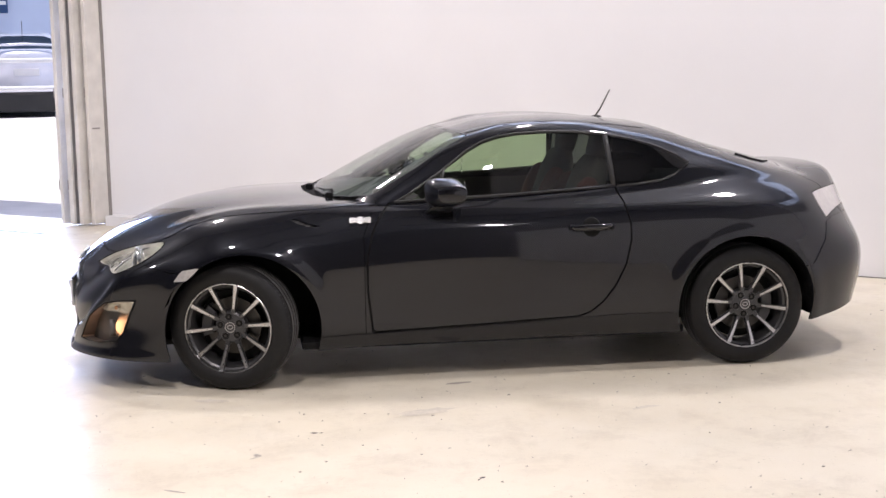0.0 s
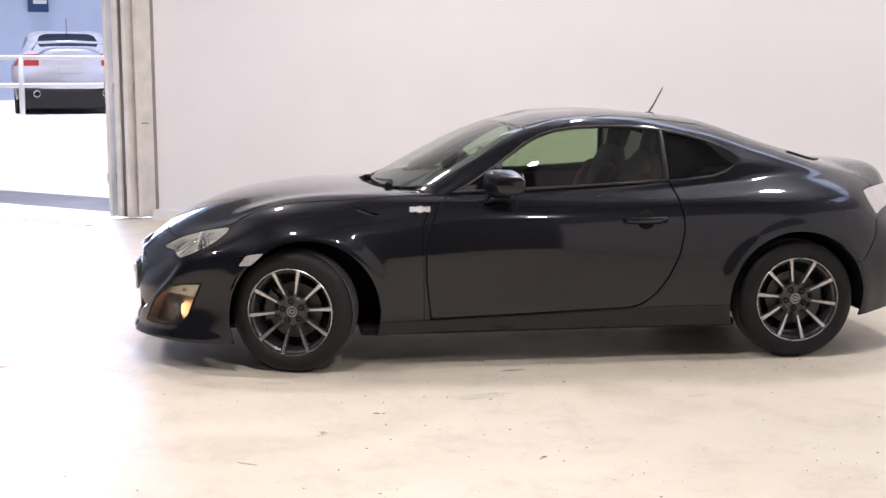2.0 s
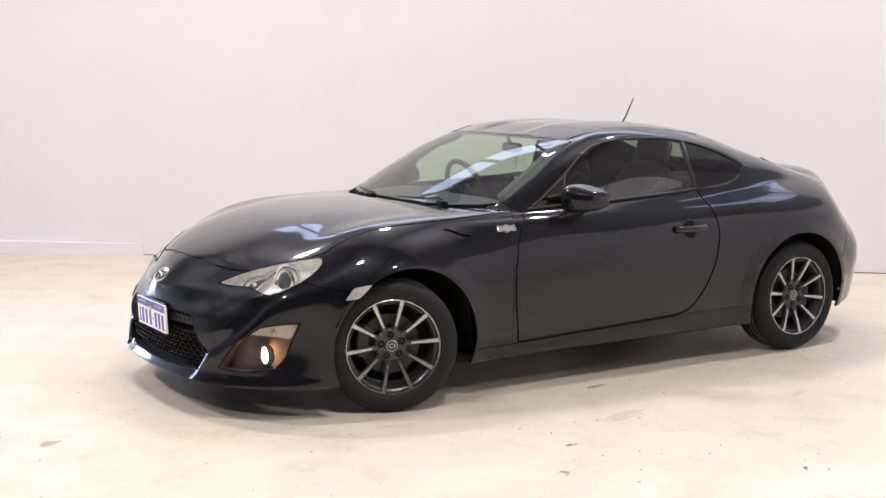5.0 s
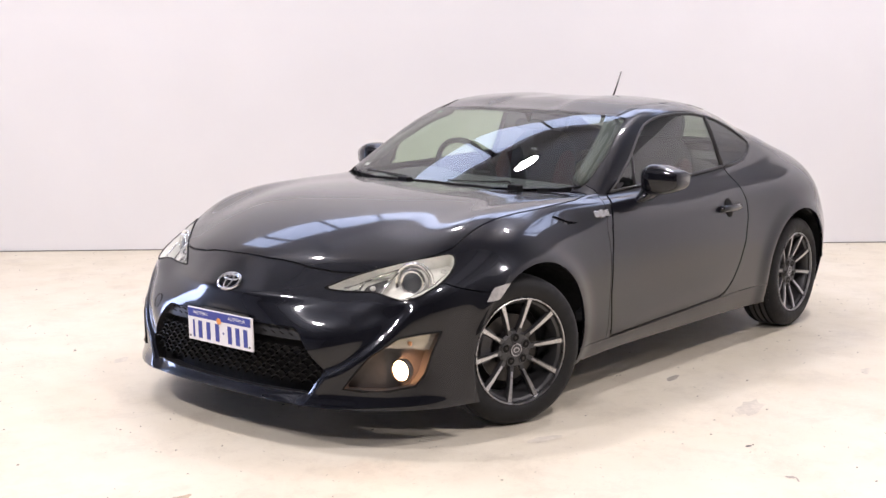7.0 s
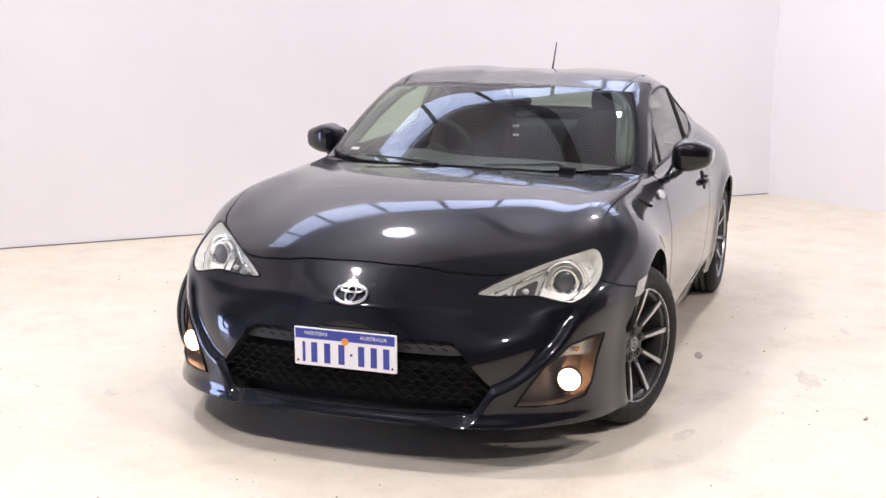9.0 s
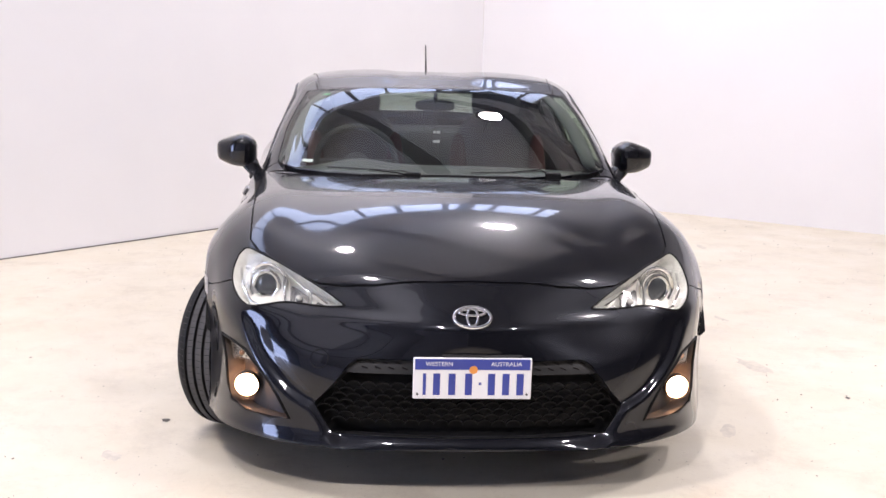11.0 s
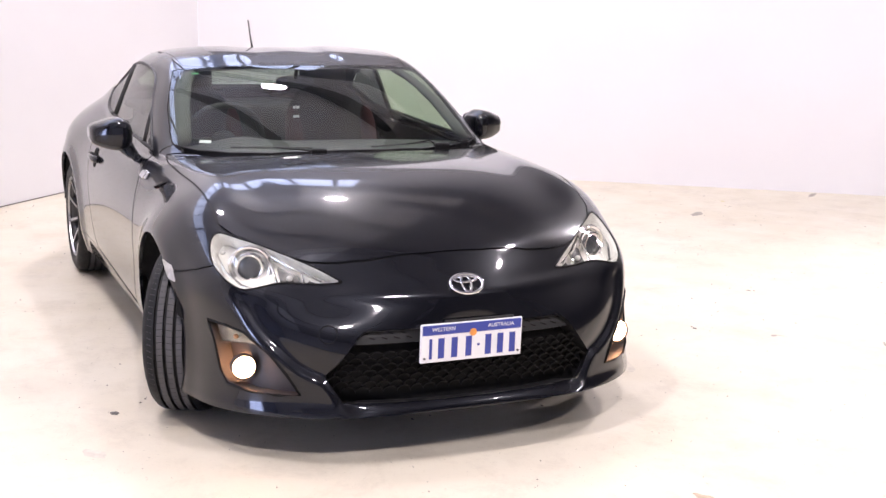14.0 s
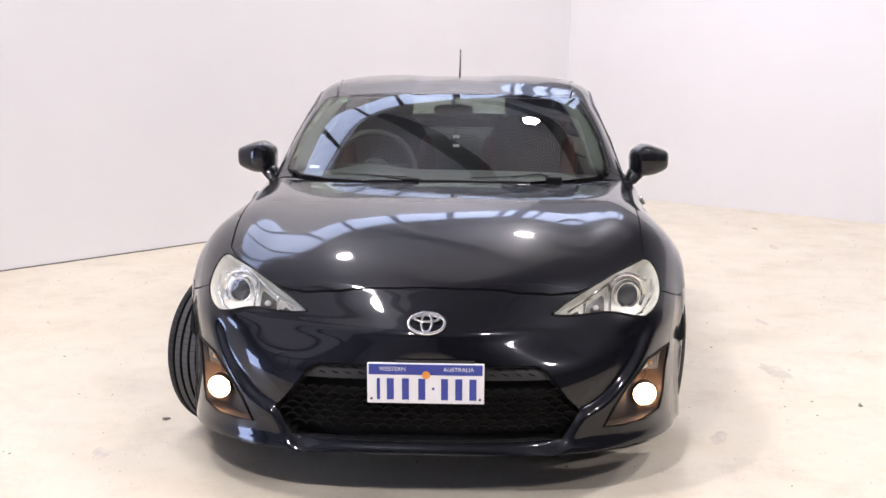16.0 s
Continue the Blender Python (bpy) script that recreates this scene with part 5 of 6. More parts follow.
# roof aerial
p, n = on_top(0.74, 0.0)
bm = bmesh.new()
dome(bm, 0.034, 0.016, 0.014, 20, 10)
aerial = part("aerial", bm, M_PLASTIC, CAR, "short black roof aerial", True, Matrix.Translation(p))
bm = bmesh.new()
tube(bm, [(-0.004, 0, 0.008), (0.022, 0, 0.045), (0.078, 0, 0.150)], 0.0055, 8, 0.0035)
part("mast", bm, M_PLASTIC, aerial, smooth=True)


def wiper(y, span):
    """A parked wiper: pivot block in the cowl, a low arm and a thin blade along the foot of the glass."""
    foot = lambda yy: -0.846 + 0.16 * (yy / 0.62) ** 2
    bm = bmesh.new()
    pts = [on_top(foot(y) + dx, y + dy)[0] + Vector((0, 0, h)) for dx, dy, h in ((-0.004, 0, -0.002), (0.010, 0.05, 0.006))]
    pts.append(on_top(foot(y + span * 0.5) + 0.016, y + span * 0.5)[0] + Vector((0, 0, 0.005)))
    tube(bm, pts, 0.004, 8, 0.002)
    w = part("wiper", bm, M_DEEP, CAR, "black windscreen wiper at rest", True)
    bm = bmesh.new()
    box(bm, -0.018, 0.020, -0.036, 0.030, -0.016, 0.016, 0.006, Matrix.Translation(pts[0]) @ pose(-0.006, 0, 0, 0, 0, -8))
    part("pivot_cover", bm, M_DEEP, w)
    bm = bmesh.new()
    blade = [on_top(foot(y + span * t) + 0.020, min(0.60, y + span * t))[0] + Vector((0, 0, 0.004)) for t in (0.05, 0.25, 0.5, 0.75, 1.0)]
    tube(bm, blade, 0.0025, 8)
    part("blade", bm, M_PLASTIC, w, smooth=True)


wiper(0.14, 0.34)
wiper(-0.44, 0.34)
sheet("cowl_cover", cowlskin, M_PLASTIC, CAR, "sunken black plastic windscreen cowl", 0, 0, 0.042)
vs, fs = rim_of(cowlskin, 0.044)
for sgn in (-1, 1):
    raw("cowl_wall", [mirrored(v, sgn) for v in vs], [f if sgn > 0 else f[::-1] for f in fs], M_PLASTIC, CAR)

# padded trim along the inside of the windscreen pillars
M_TRIM = plain("grey_pillar_trim", (0.075, 0.080, 0.076), 0.8, vary=0.12, scale=90)
for s in (-1, 1):
    bm = bmesh.new()
    loops = []
    for x, y, wide in ((-.575, .640, .034), (-.50, .636, .044), (-.36, .612, .050), (-.22, .572, .052), (-.13, .538, .052), (-.07, .51, .045)):
        p, n = on_top(x, y)
        side = Vector((n.y * -0.6, 0.9, -0.5)).normalized()
        loops.append([bm.verts.new(mirrored(p - n * (0.030 - 0.018 * math.sin(a)) + side * wide * math.cos(a), s)) for a in (2 * math.pi * k / 14 for k in range(14))])
    for a, b in zip(loops, loops[1:]):
        for k in range(14):
            bm.faces.new((a[k], a[(k + 1) % 14], b[(k + 1) % 14], b[k]))
    bm.faces.new(loops[0])
    bm.faces.new(loops[-1])
    bmesh.ops.recalc_face_normals(bm, faces=bm.faces)
    part("windscreen_pillar_trim", bm, M_TRIM, CAR, "grey padded windscreen pillar trim", True)

# rain strips along the roof, the sun-visor edge sticker and a painted highlight
for s in (-1, 1):
    bm = bmesh.new()
    tube(bm, [p - n * 0.001 for p, n in (on_top(x, y * s) for x, y in ((-.09, .535), (.05, .552), (.3, .562), (.6, .547), (.85, .49)))], 0.005, 6)
    part("roof_strip", bm, M_PLASTIC, CAR, "black roof joint strip", True)
p, n = on_top(-0.155, 0.495)
boxed("corner_sticker", (0.03, 0.016, 0.001), M_GREEN, CAR, "small green corner sticker", m=facing(p - n * 0.006, n))
p, n = on_top(-0.645, 0.565)
boxed("highlight_chip", (0.05, 0.018, 0.001), M_WHITE, CAR, "small white chip painting a highlight on the windscreen", m=facing(p - n * 0.006, n))


# ---- cabin ----
def seat(y):
    st = new("front_seat")
    st.parent = CAR
    st["label"] = "black bucket seat with red bolsters"
    st.matrix_local = pose(0.30, y, 0.30)
    bm = bmesh.new()
    dome(bm, 0.27, 0.23, 0.085, 28, 14, 1.6)
    part("seat_cushion", bm, M_SEAT, st, smooth=True, m=pose(-0.05, 0, 0.17, 0, -8, 0))
    bm = bmesh.new()
    dome(bm, 0.075, 0.225, 0.33, 28, 18, 1.5)
    part("backrest", bm, M_SEAT, st, smooth=True, m=pose(0.24, 0, 0.44, 0, 18, 0))
    for s in (-1, 1):
        bm = bmesh.new()
        dome(bm, 0.075, 0.045, 0.24, 16, 12, 1.3)
        part("side_bolster", bm, M_RED, st, "red cloth bolster", True, pose(0.19, 0.20 * s, 0.42, 0, 18, 0))
    bm = bmesh.new()
    dome(bm, 0.05, 0.125, 0.10, 22, 14, 1.4)
    part("headrest", bm, M_SEAT, st, smooth=True, m=pose(0.36, 0, 0.80, 0, 15, 0))


seat(-0.36)
seat(0.36)
bm = bmesh.new()
dome(bm, 0.10, 0.55, 0.26, 24, 14, 1.6)
part("rear_seat", bm, M_SEAT, CAR, "black rear bench backrest", True, pose(1.12, 0, 0.66, 0, 25, 0))
bm = bmesh.new()
box(bm, 1.2, 1.75, -0.5, 0.5, 0.86, 0.90, 0.01)
part("parcel_shelf", bm, M_SEAT, CAR)
bm = bmesh.new()
prof = [(-0.86, 0.845), (-0.70, 0.872), (-0.50, 0.885), (-0.36, 0.880), (-0.30, 0.855), (-0.28, 0.80), (-0.33, 0.70), (-0.36, 0.50), (-0.86, 0.50)]
rows = []
for yy in np.linspace(-0.66, 0.66, 25):
    hump = 0.030 * math.exp(-((yy - 0.36) / 0.14) ** 2)
    pull = 0.10 * (abs(yy) / 0.66) ** 3
    rows.append([bm.verts.new((x + (pull if x < -0.6 else 0), yy, z + (hump if z > 0.84 and x > -0.75 else 0) - 0.02 * (abs(yy) / 0.66) ** 2)) for x, z in prof])
for p, q in zip(rows, rows[1:]):
    for i in range(len(prof)):
        j = (i + 1) % len(prof)
        bm.faces.new((p[i], p[j], q[j], q[i]))
bmesh.ops.recalc_face_normals(bm, faces=bm.faces)
part("dashboard", bm, M_DASH, CAR, "charcoal moulded dashboard", True)
bm = bmesh.new()
ring(bm, 0.18, 0.18, 0.015, None, 40, 8)
dome(bm, 0.06, 0.05, 0.022, 16, 10)
for a in (0, 180, 270):
    box(bm, 0.04, 0.175, -0.014, 0.014, -0.008, 0.008, 0.003, Matrix.Rotation(radians(a), 4, "Z"))
part("steering_wheel", bm, M_DASH, CAR, "black three-spoke steering wheel", True, facing(Vector((-0.10, 0.36, 0.86)), Vector((0.93, 0, 0.36))))
bm = bmesh.new()
dome(bm, 0.018, 0.092, 0.027, 22, 12, 1.5)
tube(bm, [(-0.01, 0, 0.015), (-0.05, 0, 0.095)], 0.010)
part("rear_view_mirror", bm, M_PLASTIC, CAR, "black rear-view mirror", True, pose(-0.04, 0, 1.122))
bm = bmesh.new()
tube(bm, [(-0.02, -0.01, 1.11), (-0.02, -0.01, 0.96)], 0.002, 6)
fresh = part("hanging_tag", bm, M_SEAT, CAR, "small hanging tag on a cord")
for z in (0.998, 0.955):
    boxed("paper_tag", (0.002, 0.030, 0.012), M_WHITE, fresh, m=pose(-0.02, -0.012, z))
bm = bmesh.new()
box(bm, -0.55, 1.15, -0.70, 0.70, 0.22, 0.28, 0.02)
box(bm, -0.4, 0.8, -0.11, 0.11, 0.28, 0.52, 0.03)
part("cabin_floor", bm, M_SEAT, CAR, "dark carpet and centre console")
for s in (-1, 1):
    sheet("door_card", door, M_DASH, DOORS[s], "dark inner door panel", s, 0, 0.055)
sheet("headliner", roofskin, plain("grey_headliner", (0.30, 0.30, 0.29), 0.9, vary=0.1, scale=80), CAR, "grey cloth headliner", 0, 0, 0.022)

# ---- folding door, yard and parked cars seen through the doorway ----
M_DOORP = plain("weathered_door_paint", (0.66, 0.635, 0.60), 0.55, vary=0.22, scale=5, bump=0.2)
M_DOORS = plain("grey_door_steel", (0.26, 0.24, 0.23), 0.55, vary=0.25, scale=6)
M_YARD = plain("pale_yard_concrete", (0.74, 0.72, 0.73), 0.8, vary=0.15, scale=1.5)
M_SILVER = plain("silver_blue_car_paint", (0.74, 0.75, 0.84), 0.25, metal=0.35, coat=1.0, vary=0.05)
M_DARKCAR = plain("dark_grey_car_paint", (0.04, 0.045, 0.06), 0.25, metal=0.4, coat=1.0, vary=0.05)
M_REDL = plain("red_lamp", (0.45, 0.04, 0.03), 0.2, coat=1.0, vary=0.1)
M_RAIL = plain("white_rail_paint", (0.78, 0.78, 0.78), 0.4, vary=0.05)
M_FACADE = plain("blue_grey_facade", (0.44, 0.51, 0.66), 0.7, vary=0.1, scale=1)
M_SIGN = plain("dark_blue_sign", (0.02, 0.06, 0.16), 0.4, vary=0.1)


def folding_door():
    d = thing("folding_door", "weathered off-white folding door stacked at the wall's end", "door", at=Matrix.Translation(place(10.8, 0.2)) @ pose(0, 0, 0, 0, 0, PLAN_TURN))
    # local x runs along the wall, local -y into the room
    for k, (x, wide, end, paint) in enumerate(((0.02, 0.018, 0.22, M_DOORP), (0.105, 0.020, 0.30, M_DOORP), (0.215, 0.026, 0.32, M_DOORS), (0.335, 0.016, 0.34, M_DOORP))):
        bm = bmesh.new()
        box(bm, x - wide, x + wide, 0.02, end - 0.02, 0.02, 3.55, 0.004)
        leaf = part("leaf", bm, paint, d)
        bm = bmesh.new()
        box(bm, x - wide - 0.006, x + wide + 0.006, end - 0.030, end, 0.02, 3.55, 0.004)
        part("stile", bm, M_DOORP, leaf, "chipped off-white stile")
        for z in (0.42, 1.35, 2.4):
            bm = bmesh.new()
            tube(bm, [(x + wide + 0.012, end - 0.006, z - 0.05), (x + wide + 0.012, end - 0.006, z + 0.05)], 0.009)
            part("hinge", bm, M_DOORS, leaf)
    bm = bmesh.new()
    box(bm, -0.004, 0.002, 0.09, 0.19, 0.98, 0.995, 0.002)
    part("scuff_rail", bm, M_DOORS, d)
    bm = bmesh.new()
    box(bm, 0.0, 0.05, -0.05, 0.015, 0.0, 3.6, 0.004)
    part("jamb", bm, M_DOORS, d, "dark door jamb")
    return d


FD = folding_door()
# mirror the stack so that it reaches into the room
FD.matrix_world = Matrix.Translation(place(11.12, 0.02)) @ Matrix((ALONG, INTO, (0, 0, 1))).transposed().to_4x4()

bm = bmesh.new()
box(bm, 11.1, 17.4, 0.88, 0.96, 0.001, 0.006)
for v in bm.verts:
    v.co = place(v.co.x, v.co.y, v.co.z)
bmesh.ops.recalc_face_normals(bm, faces=bm.faces)
tagged(part("threshold", bm, M_STEEL), "dark steel threshold strip in the doorway", "threshold", kind="structure")


def yard_height(i):
    """The yard climbs gently away from the shed."""
    t = min(max((-i - 0.9) / 2.6, 0), 1)
    return -0.01 + 0.87 * t * t * (3 - 2 * t)


def yard():
    bm = bmesh.new()
    rows = []
    cols = list(np.linspace(-60, 90, 31))
    for i in [-0.16, -0.5, -0.9] + list(-0.9 - 2.6 * np.arange(1, 13) / 12) + [-10, -20, -60, -300, -1500]:
        rows.append([bm.verts.new(place(a, i, yard_height(i))) for a in cols])
    for p, q in zip(rows, rows[1:]):
        for k in range(len(cols) - 1):
            bm.faces.new((p[k], p[k + 1], q[k + 1], q[k]))
    bmesh.ops.recalc_face_normals(bm, faces=bm.faces)
    ob = part("ground", bm, M_YARD, smooth=True)
    tagged(ob, "pale sunlit concrete yard outside the doorway", "ground", kind="structure")
    if ob.data.polygons[0].normal.z < 0:
        ob.data.flip_normals()


yard()

AIM = Vector((-0.19, 0.98, 0)).normalized()      # the way that the parked cars point
ACROSS = Vector((AIM.y, -AIM.x, 0))
PARK_Z = 0.86


def parked_car(name, at, paint, label):
    """A saloon on the coupe's loft, taller and longer, seen from behind."""
    ob = thing(name, label, "car", at=Matrix.Translation((at.x, at.y, PARK_Z)) @ pose(0, 0, 0, 0, 0, math.degrees(math.atan2(-AIM.y, -AIM.x))))
    grow = np.array([1.12, 1.05, 1.14])
    V, F = SKIN
    V = V.copy()
    V[:, :3] *= grow
    body = (V, F)

    def sc(points, k=(0, 1)):
        return [(p[0] * grow[k[0]], p[1] * grow[k[1]]) for p in points]

    body = cut(body, np.minimum(np.hypot(V[:, 0] + 1.44, V[:, 2] - 0.33), np.hypot(V[:, 0] - 1.44, V[:, 2] - 0.33)) - 0.37)[1]
    rear, body = cut(body, by_top(sc([(.98, -.2), (.95, .34), (1.03, .44), (1.30, .48), (1.58, .44), (1.63, .1), (1.63, -.2)]), 0.9)(body[0]))
    win, body = cut(body, by_side(sc([(-.45, .875), (-.02, 1.145), (.30, 1.187), (.76, 1.135), (1.02, 1.02), (.6, .918)], (0, 2)), 0.45)(body[0]))
    screen, body = cut(body, by_top(sc([(-.895, -.2), (-.86, .34), (-.62, .625), (-.10, .53), (-.175, -.2)]), 0.8)(body[0]))
    lamp, body = cut(body, by_side([(1.75, .80), (1.80, .99), (2.3, 1.0), (2.3, .80)], 0.50)(body[0]))
    low, body = cut(body, by_side([(1.9, .0), (1.95, .42), (2.8, .42), (2.8, .0)], -1)(body[0]))
    sheet("body", body, paint, ob)
    sheet("rear_window", rear, M_TINT, ob, depth=0)
    sheet("windscreen", screen, M_TINT, ob, depth=0)
    sheet("lower_bumper", low, M_PLASTIC, ob, "black lower bumper")
    for s in (-1, 1):
        sheet("side_window", win, M_TINT, ob, side=s, depth=0)
        sheet("tail_lamp", lamp, M_REDL, ob, "red tail lamp", s)
        bm = bmesh.new()
        lathe(bm, [(0.055, 0.0), (0.06, 0.02), (0.06, 0.12), (0.045, 0.12), (0.045, 0.0)], 24, True)
        bmesh.ops.rotate(bm, verts=bm.verts, matrix=Matrix.Rotation(radians(90), 3, "Z"))
        part("exhaust_tip", bm, M_CHROME, ob, "chrome exhaust tip", True, pose(2.40, 0.55 * s, 0.34))
        for x in (-1.44, 1.44):
            w = new("wheel", WHEEL["tyre"][0])
            w.parent = ob
            w.matrix_local = pose(x, 0.80 * s, 0.325) @ Matrix.Diagonal((1.12, 1, 1.12, 1))
            r = new("rim", WHEEL["rim_lip"][0])
            r.parent = w
    boxed("underbody", (4.2, 1.5, 0.34), M_DEEP, ob, "dark underbody", 0.03, pose(0.1, 0, 0.30))
    boxed("rear_valance", (0.12, 1.56, 0.34), M_PLASTIC, ob, "black lower valance", 0.03, pose(2.26, 0, 0.26))
    boxed("number_plate", (0.01, 0.40, 0.12), M_PLATEW, ob, "plain pale number plate", 0.003, pose(2.345, 0, 0.74))
    bm = bmesh.new()
    tube(bm, [(2.12, -0.60, 1.06), (2.16, -0.52, 1.18), (2.22, 0, 1.20), (2.16, 0.52, 1.18), (2.12, 0.60, 1.06)], 0.022, 8)
    part("rear_spoiler", bm, paint, ob, "raised rear spoiler", True)
    bm = bmesh.new()
    tube(bm, [(1.1, 0.0, 1.33), (1.2, 0, 1.62)], 0.006, 6)
    part("aerial", bm, M_PLASTIC, ob)
    return ob


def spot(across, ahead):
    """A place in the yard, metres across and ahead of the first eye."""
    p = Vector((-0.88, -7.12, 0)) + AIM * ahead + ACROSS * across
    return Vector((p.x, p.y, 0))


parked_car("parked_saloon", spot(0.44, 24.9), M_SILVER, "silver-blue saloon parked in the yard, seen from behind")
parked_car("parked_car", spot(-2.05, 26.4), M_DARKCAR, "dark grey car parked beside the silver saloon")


def rail_fence():
    f = thing("rail_fence", "white tubular rail fence in front of the parked cars", "fence")
    z0 = PARK_Z - 0.02
    for k in range(8):
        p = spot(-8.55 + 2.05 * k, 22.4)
        bm = bmesh.new()
        tube(bm, [(p.x, p.y, z0), (p.x, p.y, z0 + 0.98)], 0.045, 12)
        part("post", bm, M_RAIL, f, smooth=True)
    for h in (0.50, 0.95):
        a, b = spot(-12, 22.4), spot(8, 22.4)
        bm = bmesh.new()
        tube(bm, [(a.x, a.y, z0 + h), (b.x, b.y, z0 + h)], 0.04, 12)
        part("rail", bm, M_RAIL, f, smooth=True)


rail_fence()


def facade():
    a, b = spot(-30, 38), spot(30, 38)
    w = wall_between("backdrop_wall", a, b, 9, 0.4, AIM, M_FACADE, "blue-grey shaded building across the yard", PARK_Z - 0.3)
    s = new("wall_sign")
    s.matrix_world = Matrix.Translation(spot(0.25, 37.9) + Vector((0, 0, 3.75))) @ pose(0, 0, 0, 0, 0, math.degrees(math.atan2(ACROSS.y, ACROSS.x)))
    tagged(s, "small dark blue sign on the facade", "sign")
    boxed("sign_board", (0.55, 0.06, 0.95), M_SIGN, s, bevel=0.01)
    boxed("lettering_bar", (0.36, 0.01, 0.10), M_WHITE, s, m=pose(0.05, -0.035, -0.2))


facade()

# ---- marks on the studio floor ----
def plinth():
    """A low white plinth that widens towards the folding door."""
    bm = bmesh.new()
    foot = [place(8.3, 0.0), place(8.3, 0.02), place(10.7, 0.16), place(11.05, 0.16), place(11.05, 0.0)]
    lo = [bm.verts.new((p.x, p.y, 0.0)) for p in foot]
    hi = [bm.verts.new((p.x, p.y, 0.10)) for p in foot]
    for i in range(5):
        j = (i + 1) % 5
        bm.faces.new((lo[i], lo[j], hi[j], hi[i]))
    bm.faces.new(hi)
    bmesh.ops.recalc_face_normals(bm, faces=bm.faces)
    tagged(part("trim_plinth", bm, M_WALL), "low white plinth at the foot of the wall", "plinth", kind="structure")


plinth()


M_GAP = plain("shadow_gap_grey", (0.20, 0.195, 0.19), 0.8, vary=0.3, scale=3)


# a dark strip just proud of the wall paints the shadow gap below it
def base_gap(name, a, b, outward):
    wall_between(name, a, b, 0.007, 0.004, outward, M_GAP, "thin dark strip for the shadow gap at the wall's foot", 0.001)


base_gap("shadow_gap_north", CORNER + INTO * 0.003, WALL_END + INTO * 0.003, INTO)
M_SMEAR = plain("grey_floor_scuff", (0.33, 0.30, 0.26), 0.7, vary=0.3, scale=30)
M_FAINT = plain("faint_floor_scuff", (0.56, 0.515, 0.44), 0.6, vary=0.25, scale=40)
M_CHIP = plain("worn_floor_patch", (0.42, 0.33, 0.24), 0.7, vary=0.3, scale=40)
M_GRIT = plain("dark_grit", (0.10, 0.09, 0.08), 0.8, vary=0.4, scale=50)


def blot(name, x, y, rx, ry, turn, material, label, z=0.0015):
    """A thin flake of dirt or paint with a ragged rim."""
    bm = bmesh.new()
    c = bm.verts.new((0, 0, z + 0.001))
    rim = []
    for k in range(18):
        a = 2 * math.pi * k / 18
        q = 0.75 + 0.45 * random.random()
        rim.append(bm.verts.new((rx * q * math.cos(a), ry * q * math.sin(a), z)))
    for k in range(18):
        bm.faces.new((c, rim[k], rim[(k + 1) % 18]))
    ob = part(name, bm, material, m=pose(x, y, 0, 0, 0, turn))
    return tagged(ob, label, "stain", "floor marks")


blot("floor_stain", -0.21, -0.955, 0.06, 0.02, 10, M_SMEAR, "grey oily stain on the painted floor")
blot("floor_stain", -0.355, -2.425, 0.014, 0.009, 30, M_GRIT, "dark chip in the floor paint")
blot("floor_stain", 1.84, -3.57, 0.10, 0.035, -50, M_SMEAR, "grey scuff on the painted floor")

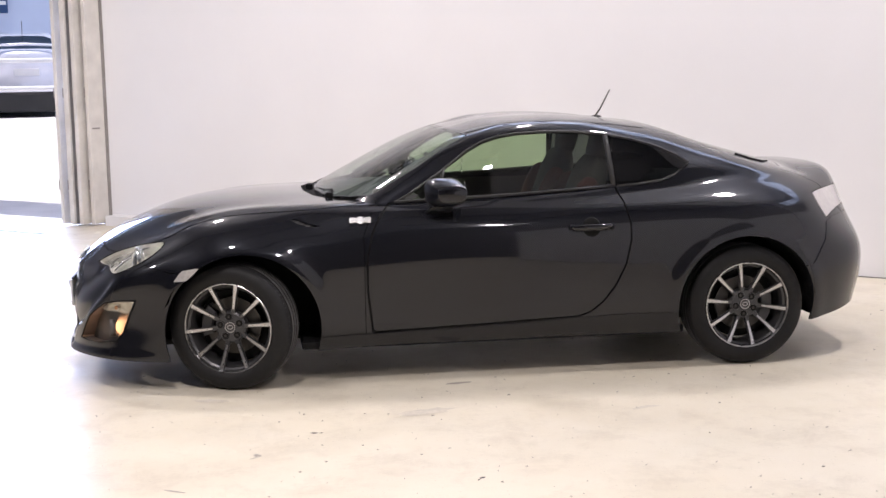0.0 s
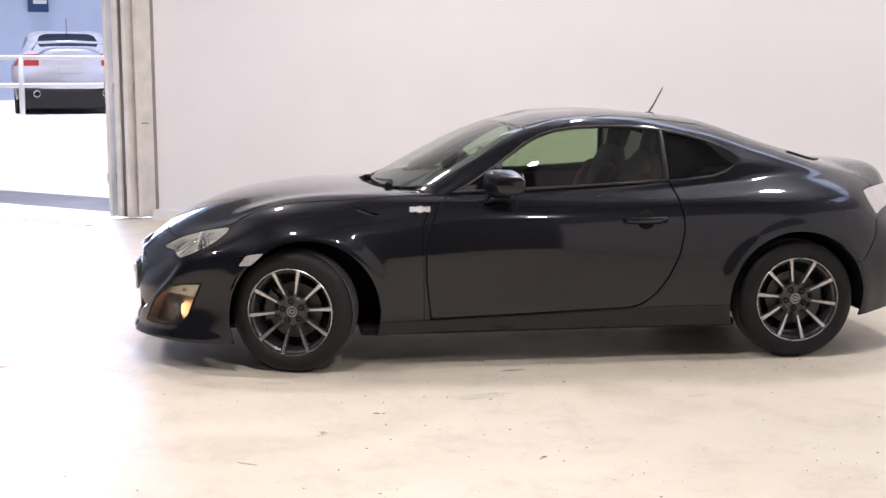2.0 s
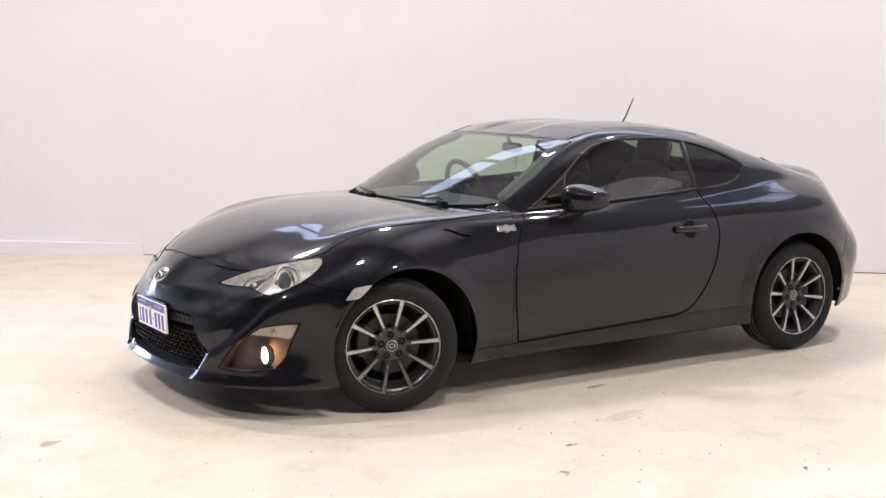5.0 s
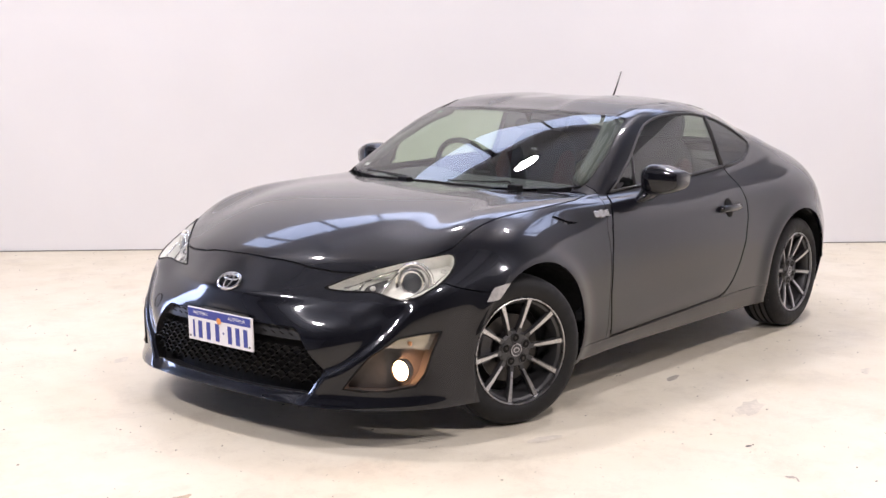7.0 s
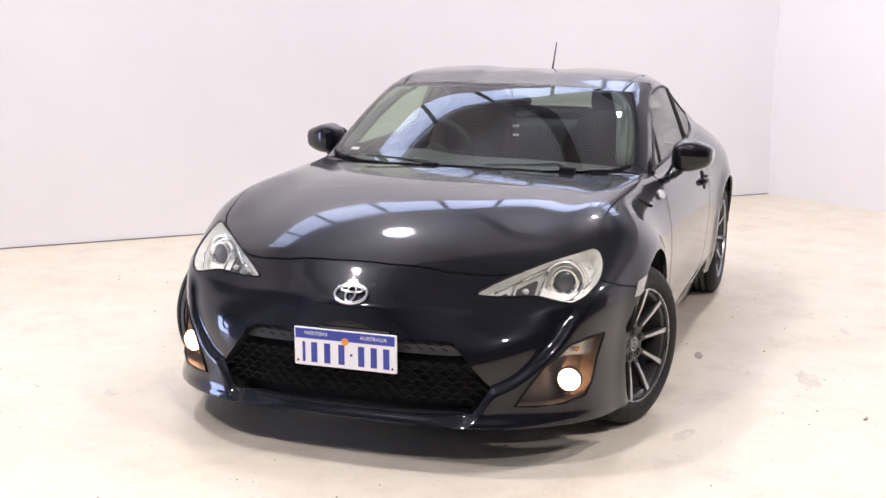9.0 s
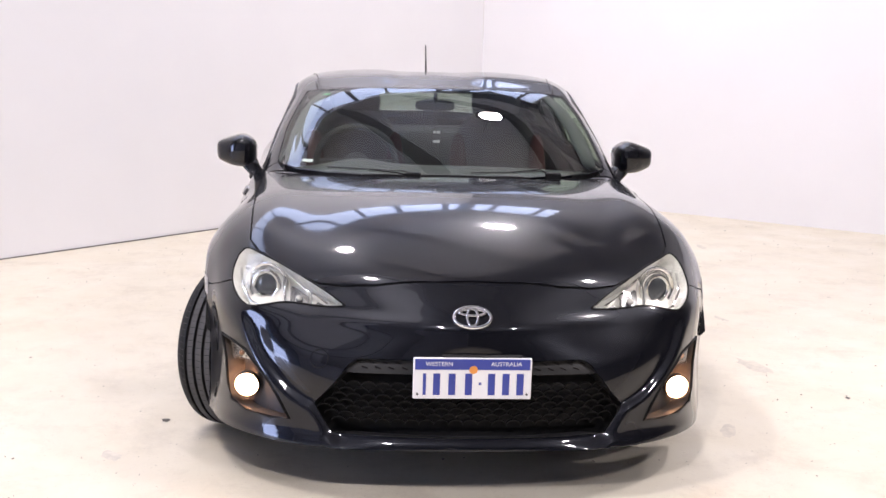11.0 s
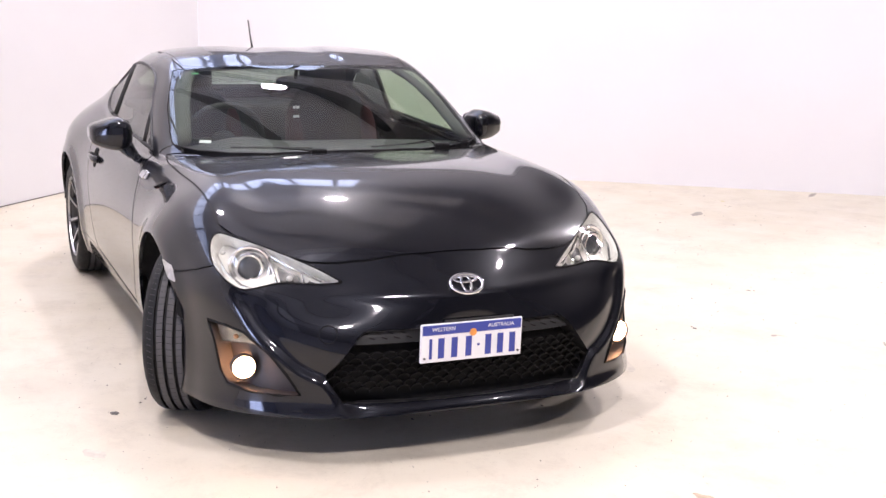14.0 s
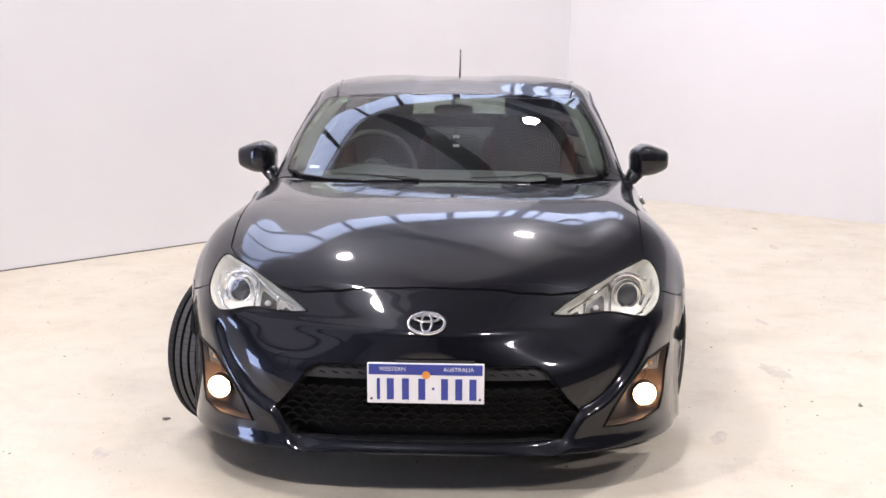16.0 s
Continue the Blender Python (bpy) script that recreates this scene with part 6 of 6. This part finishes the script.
M_YELLOW = plain("yellow_paint_chip", (0.55, 0.45, 0.08), 0.6, vary=0.2)
for x, y, rx, ry, turn, mat, words in (
        (-1.19, -2.00, 0.026, 0.004, 35, M_SMEAR, "thin grey scratch in the floor paint"), (-1.48, -2.36, 0.045, 0.007, -30, M_SMEAR, "grey scrape in the floor paint"),
        (0.51, -1.59, 0.040, 0.016, 10, M_FAINT, "faint ring-shaped scuff on the floor"), (-0.43, -1.45, 0.14, 0.05, 15, M_FAINT, "faint grey smudge on the floor"),
        (-2.75, -0.53, 0.050, 0.030, 20, M_CHIP, "brownish patch of worn floor paint"), (-1.28, 1.06, 0.022, 0.016, 0, M_GRIT, "dark chip in the floor paint"),
        (-1.69, 1.19, 0.06, 0.03, 30, M_FAINT, "faint scuffed patch beside the tyre"), (-1.39, -1.05, 0.09, 0.03, -20, M_FAINT, "faint scuffed patch on the floor"),
        (-0.94, -1.69, 0.016, 0.010, 0, M_GRIT, "dark chip in the floor paint"), (-1.18, -1.97, 0.014, 0.020, 30, M_SMEAR, "small grey chip in the floor paint"),
        (3.63, -2.12, 0.05, 0.02, 10, M_SMEAR, "grey scuff near the end wall"), (2.82, -2.10, 0.09, 0.03, 0, M_FAINT, "faint grey scuff on the floor"),
        (0.56, -1.57, 0.05, 0.02, 0, M_FAINT, "faint grey scuff on the floor"), (2.34, -5.00, 0.12, 0.02, -50, M_SMEAR, "grey mark at the foot of the wall"),
        (4.56, 0.12, 0.03, 0.012, 0, M_SMEAR, "small grey crumb by the wall"), (2.28, -4.10, 0.020, 0.014, 0, M_YELLOW, "small yellow paint fleck on the floor")):
    blot("floor_mark", x, y, rx, ry, turn, mat, words)


def grit():
    """Scattered dark specks over the floor."""
    V, F = [], []
    for _ in range(2600):
        x, y = random.uniform(-5.5, 5.5), random.uniform(-6, 6)
        p = Vector((x, y, 0)) - CORNER
        if p.dot(INTO) < 0.1 or p.dot(ALONG) < 0.1:
            continue
        r, a0, i = 0.002 + 0.007 * random.random() ** 4, random.random() * 6.28, len(V)
        V.append((x, y, 0.004))
        n = 6
        for k in range(n):
            q = r * random.uniform(0.5, 1.4)
            V.append((x + q * math.cos(a0 + k * 6.283 / n), y + 0.6 * q * math.sin(a0 + k * 6.283 / n), 0.0012))
        F += [(i, i + 1 + k, i + 1 + (k + 1) % n) for k in range(n)]
    ob = raw("floor_grit", V, F, M_GRIT, smooth=False)
    tagged(ob, "scattered dark grit and paint chips", "grit", kind="stuff")


grit()
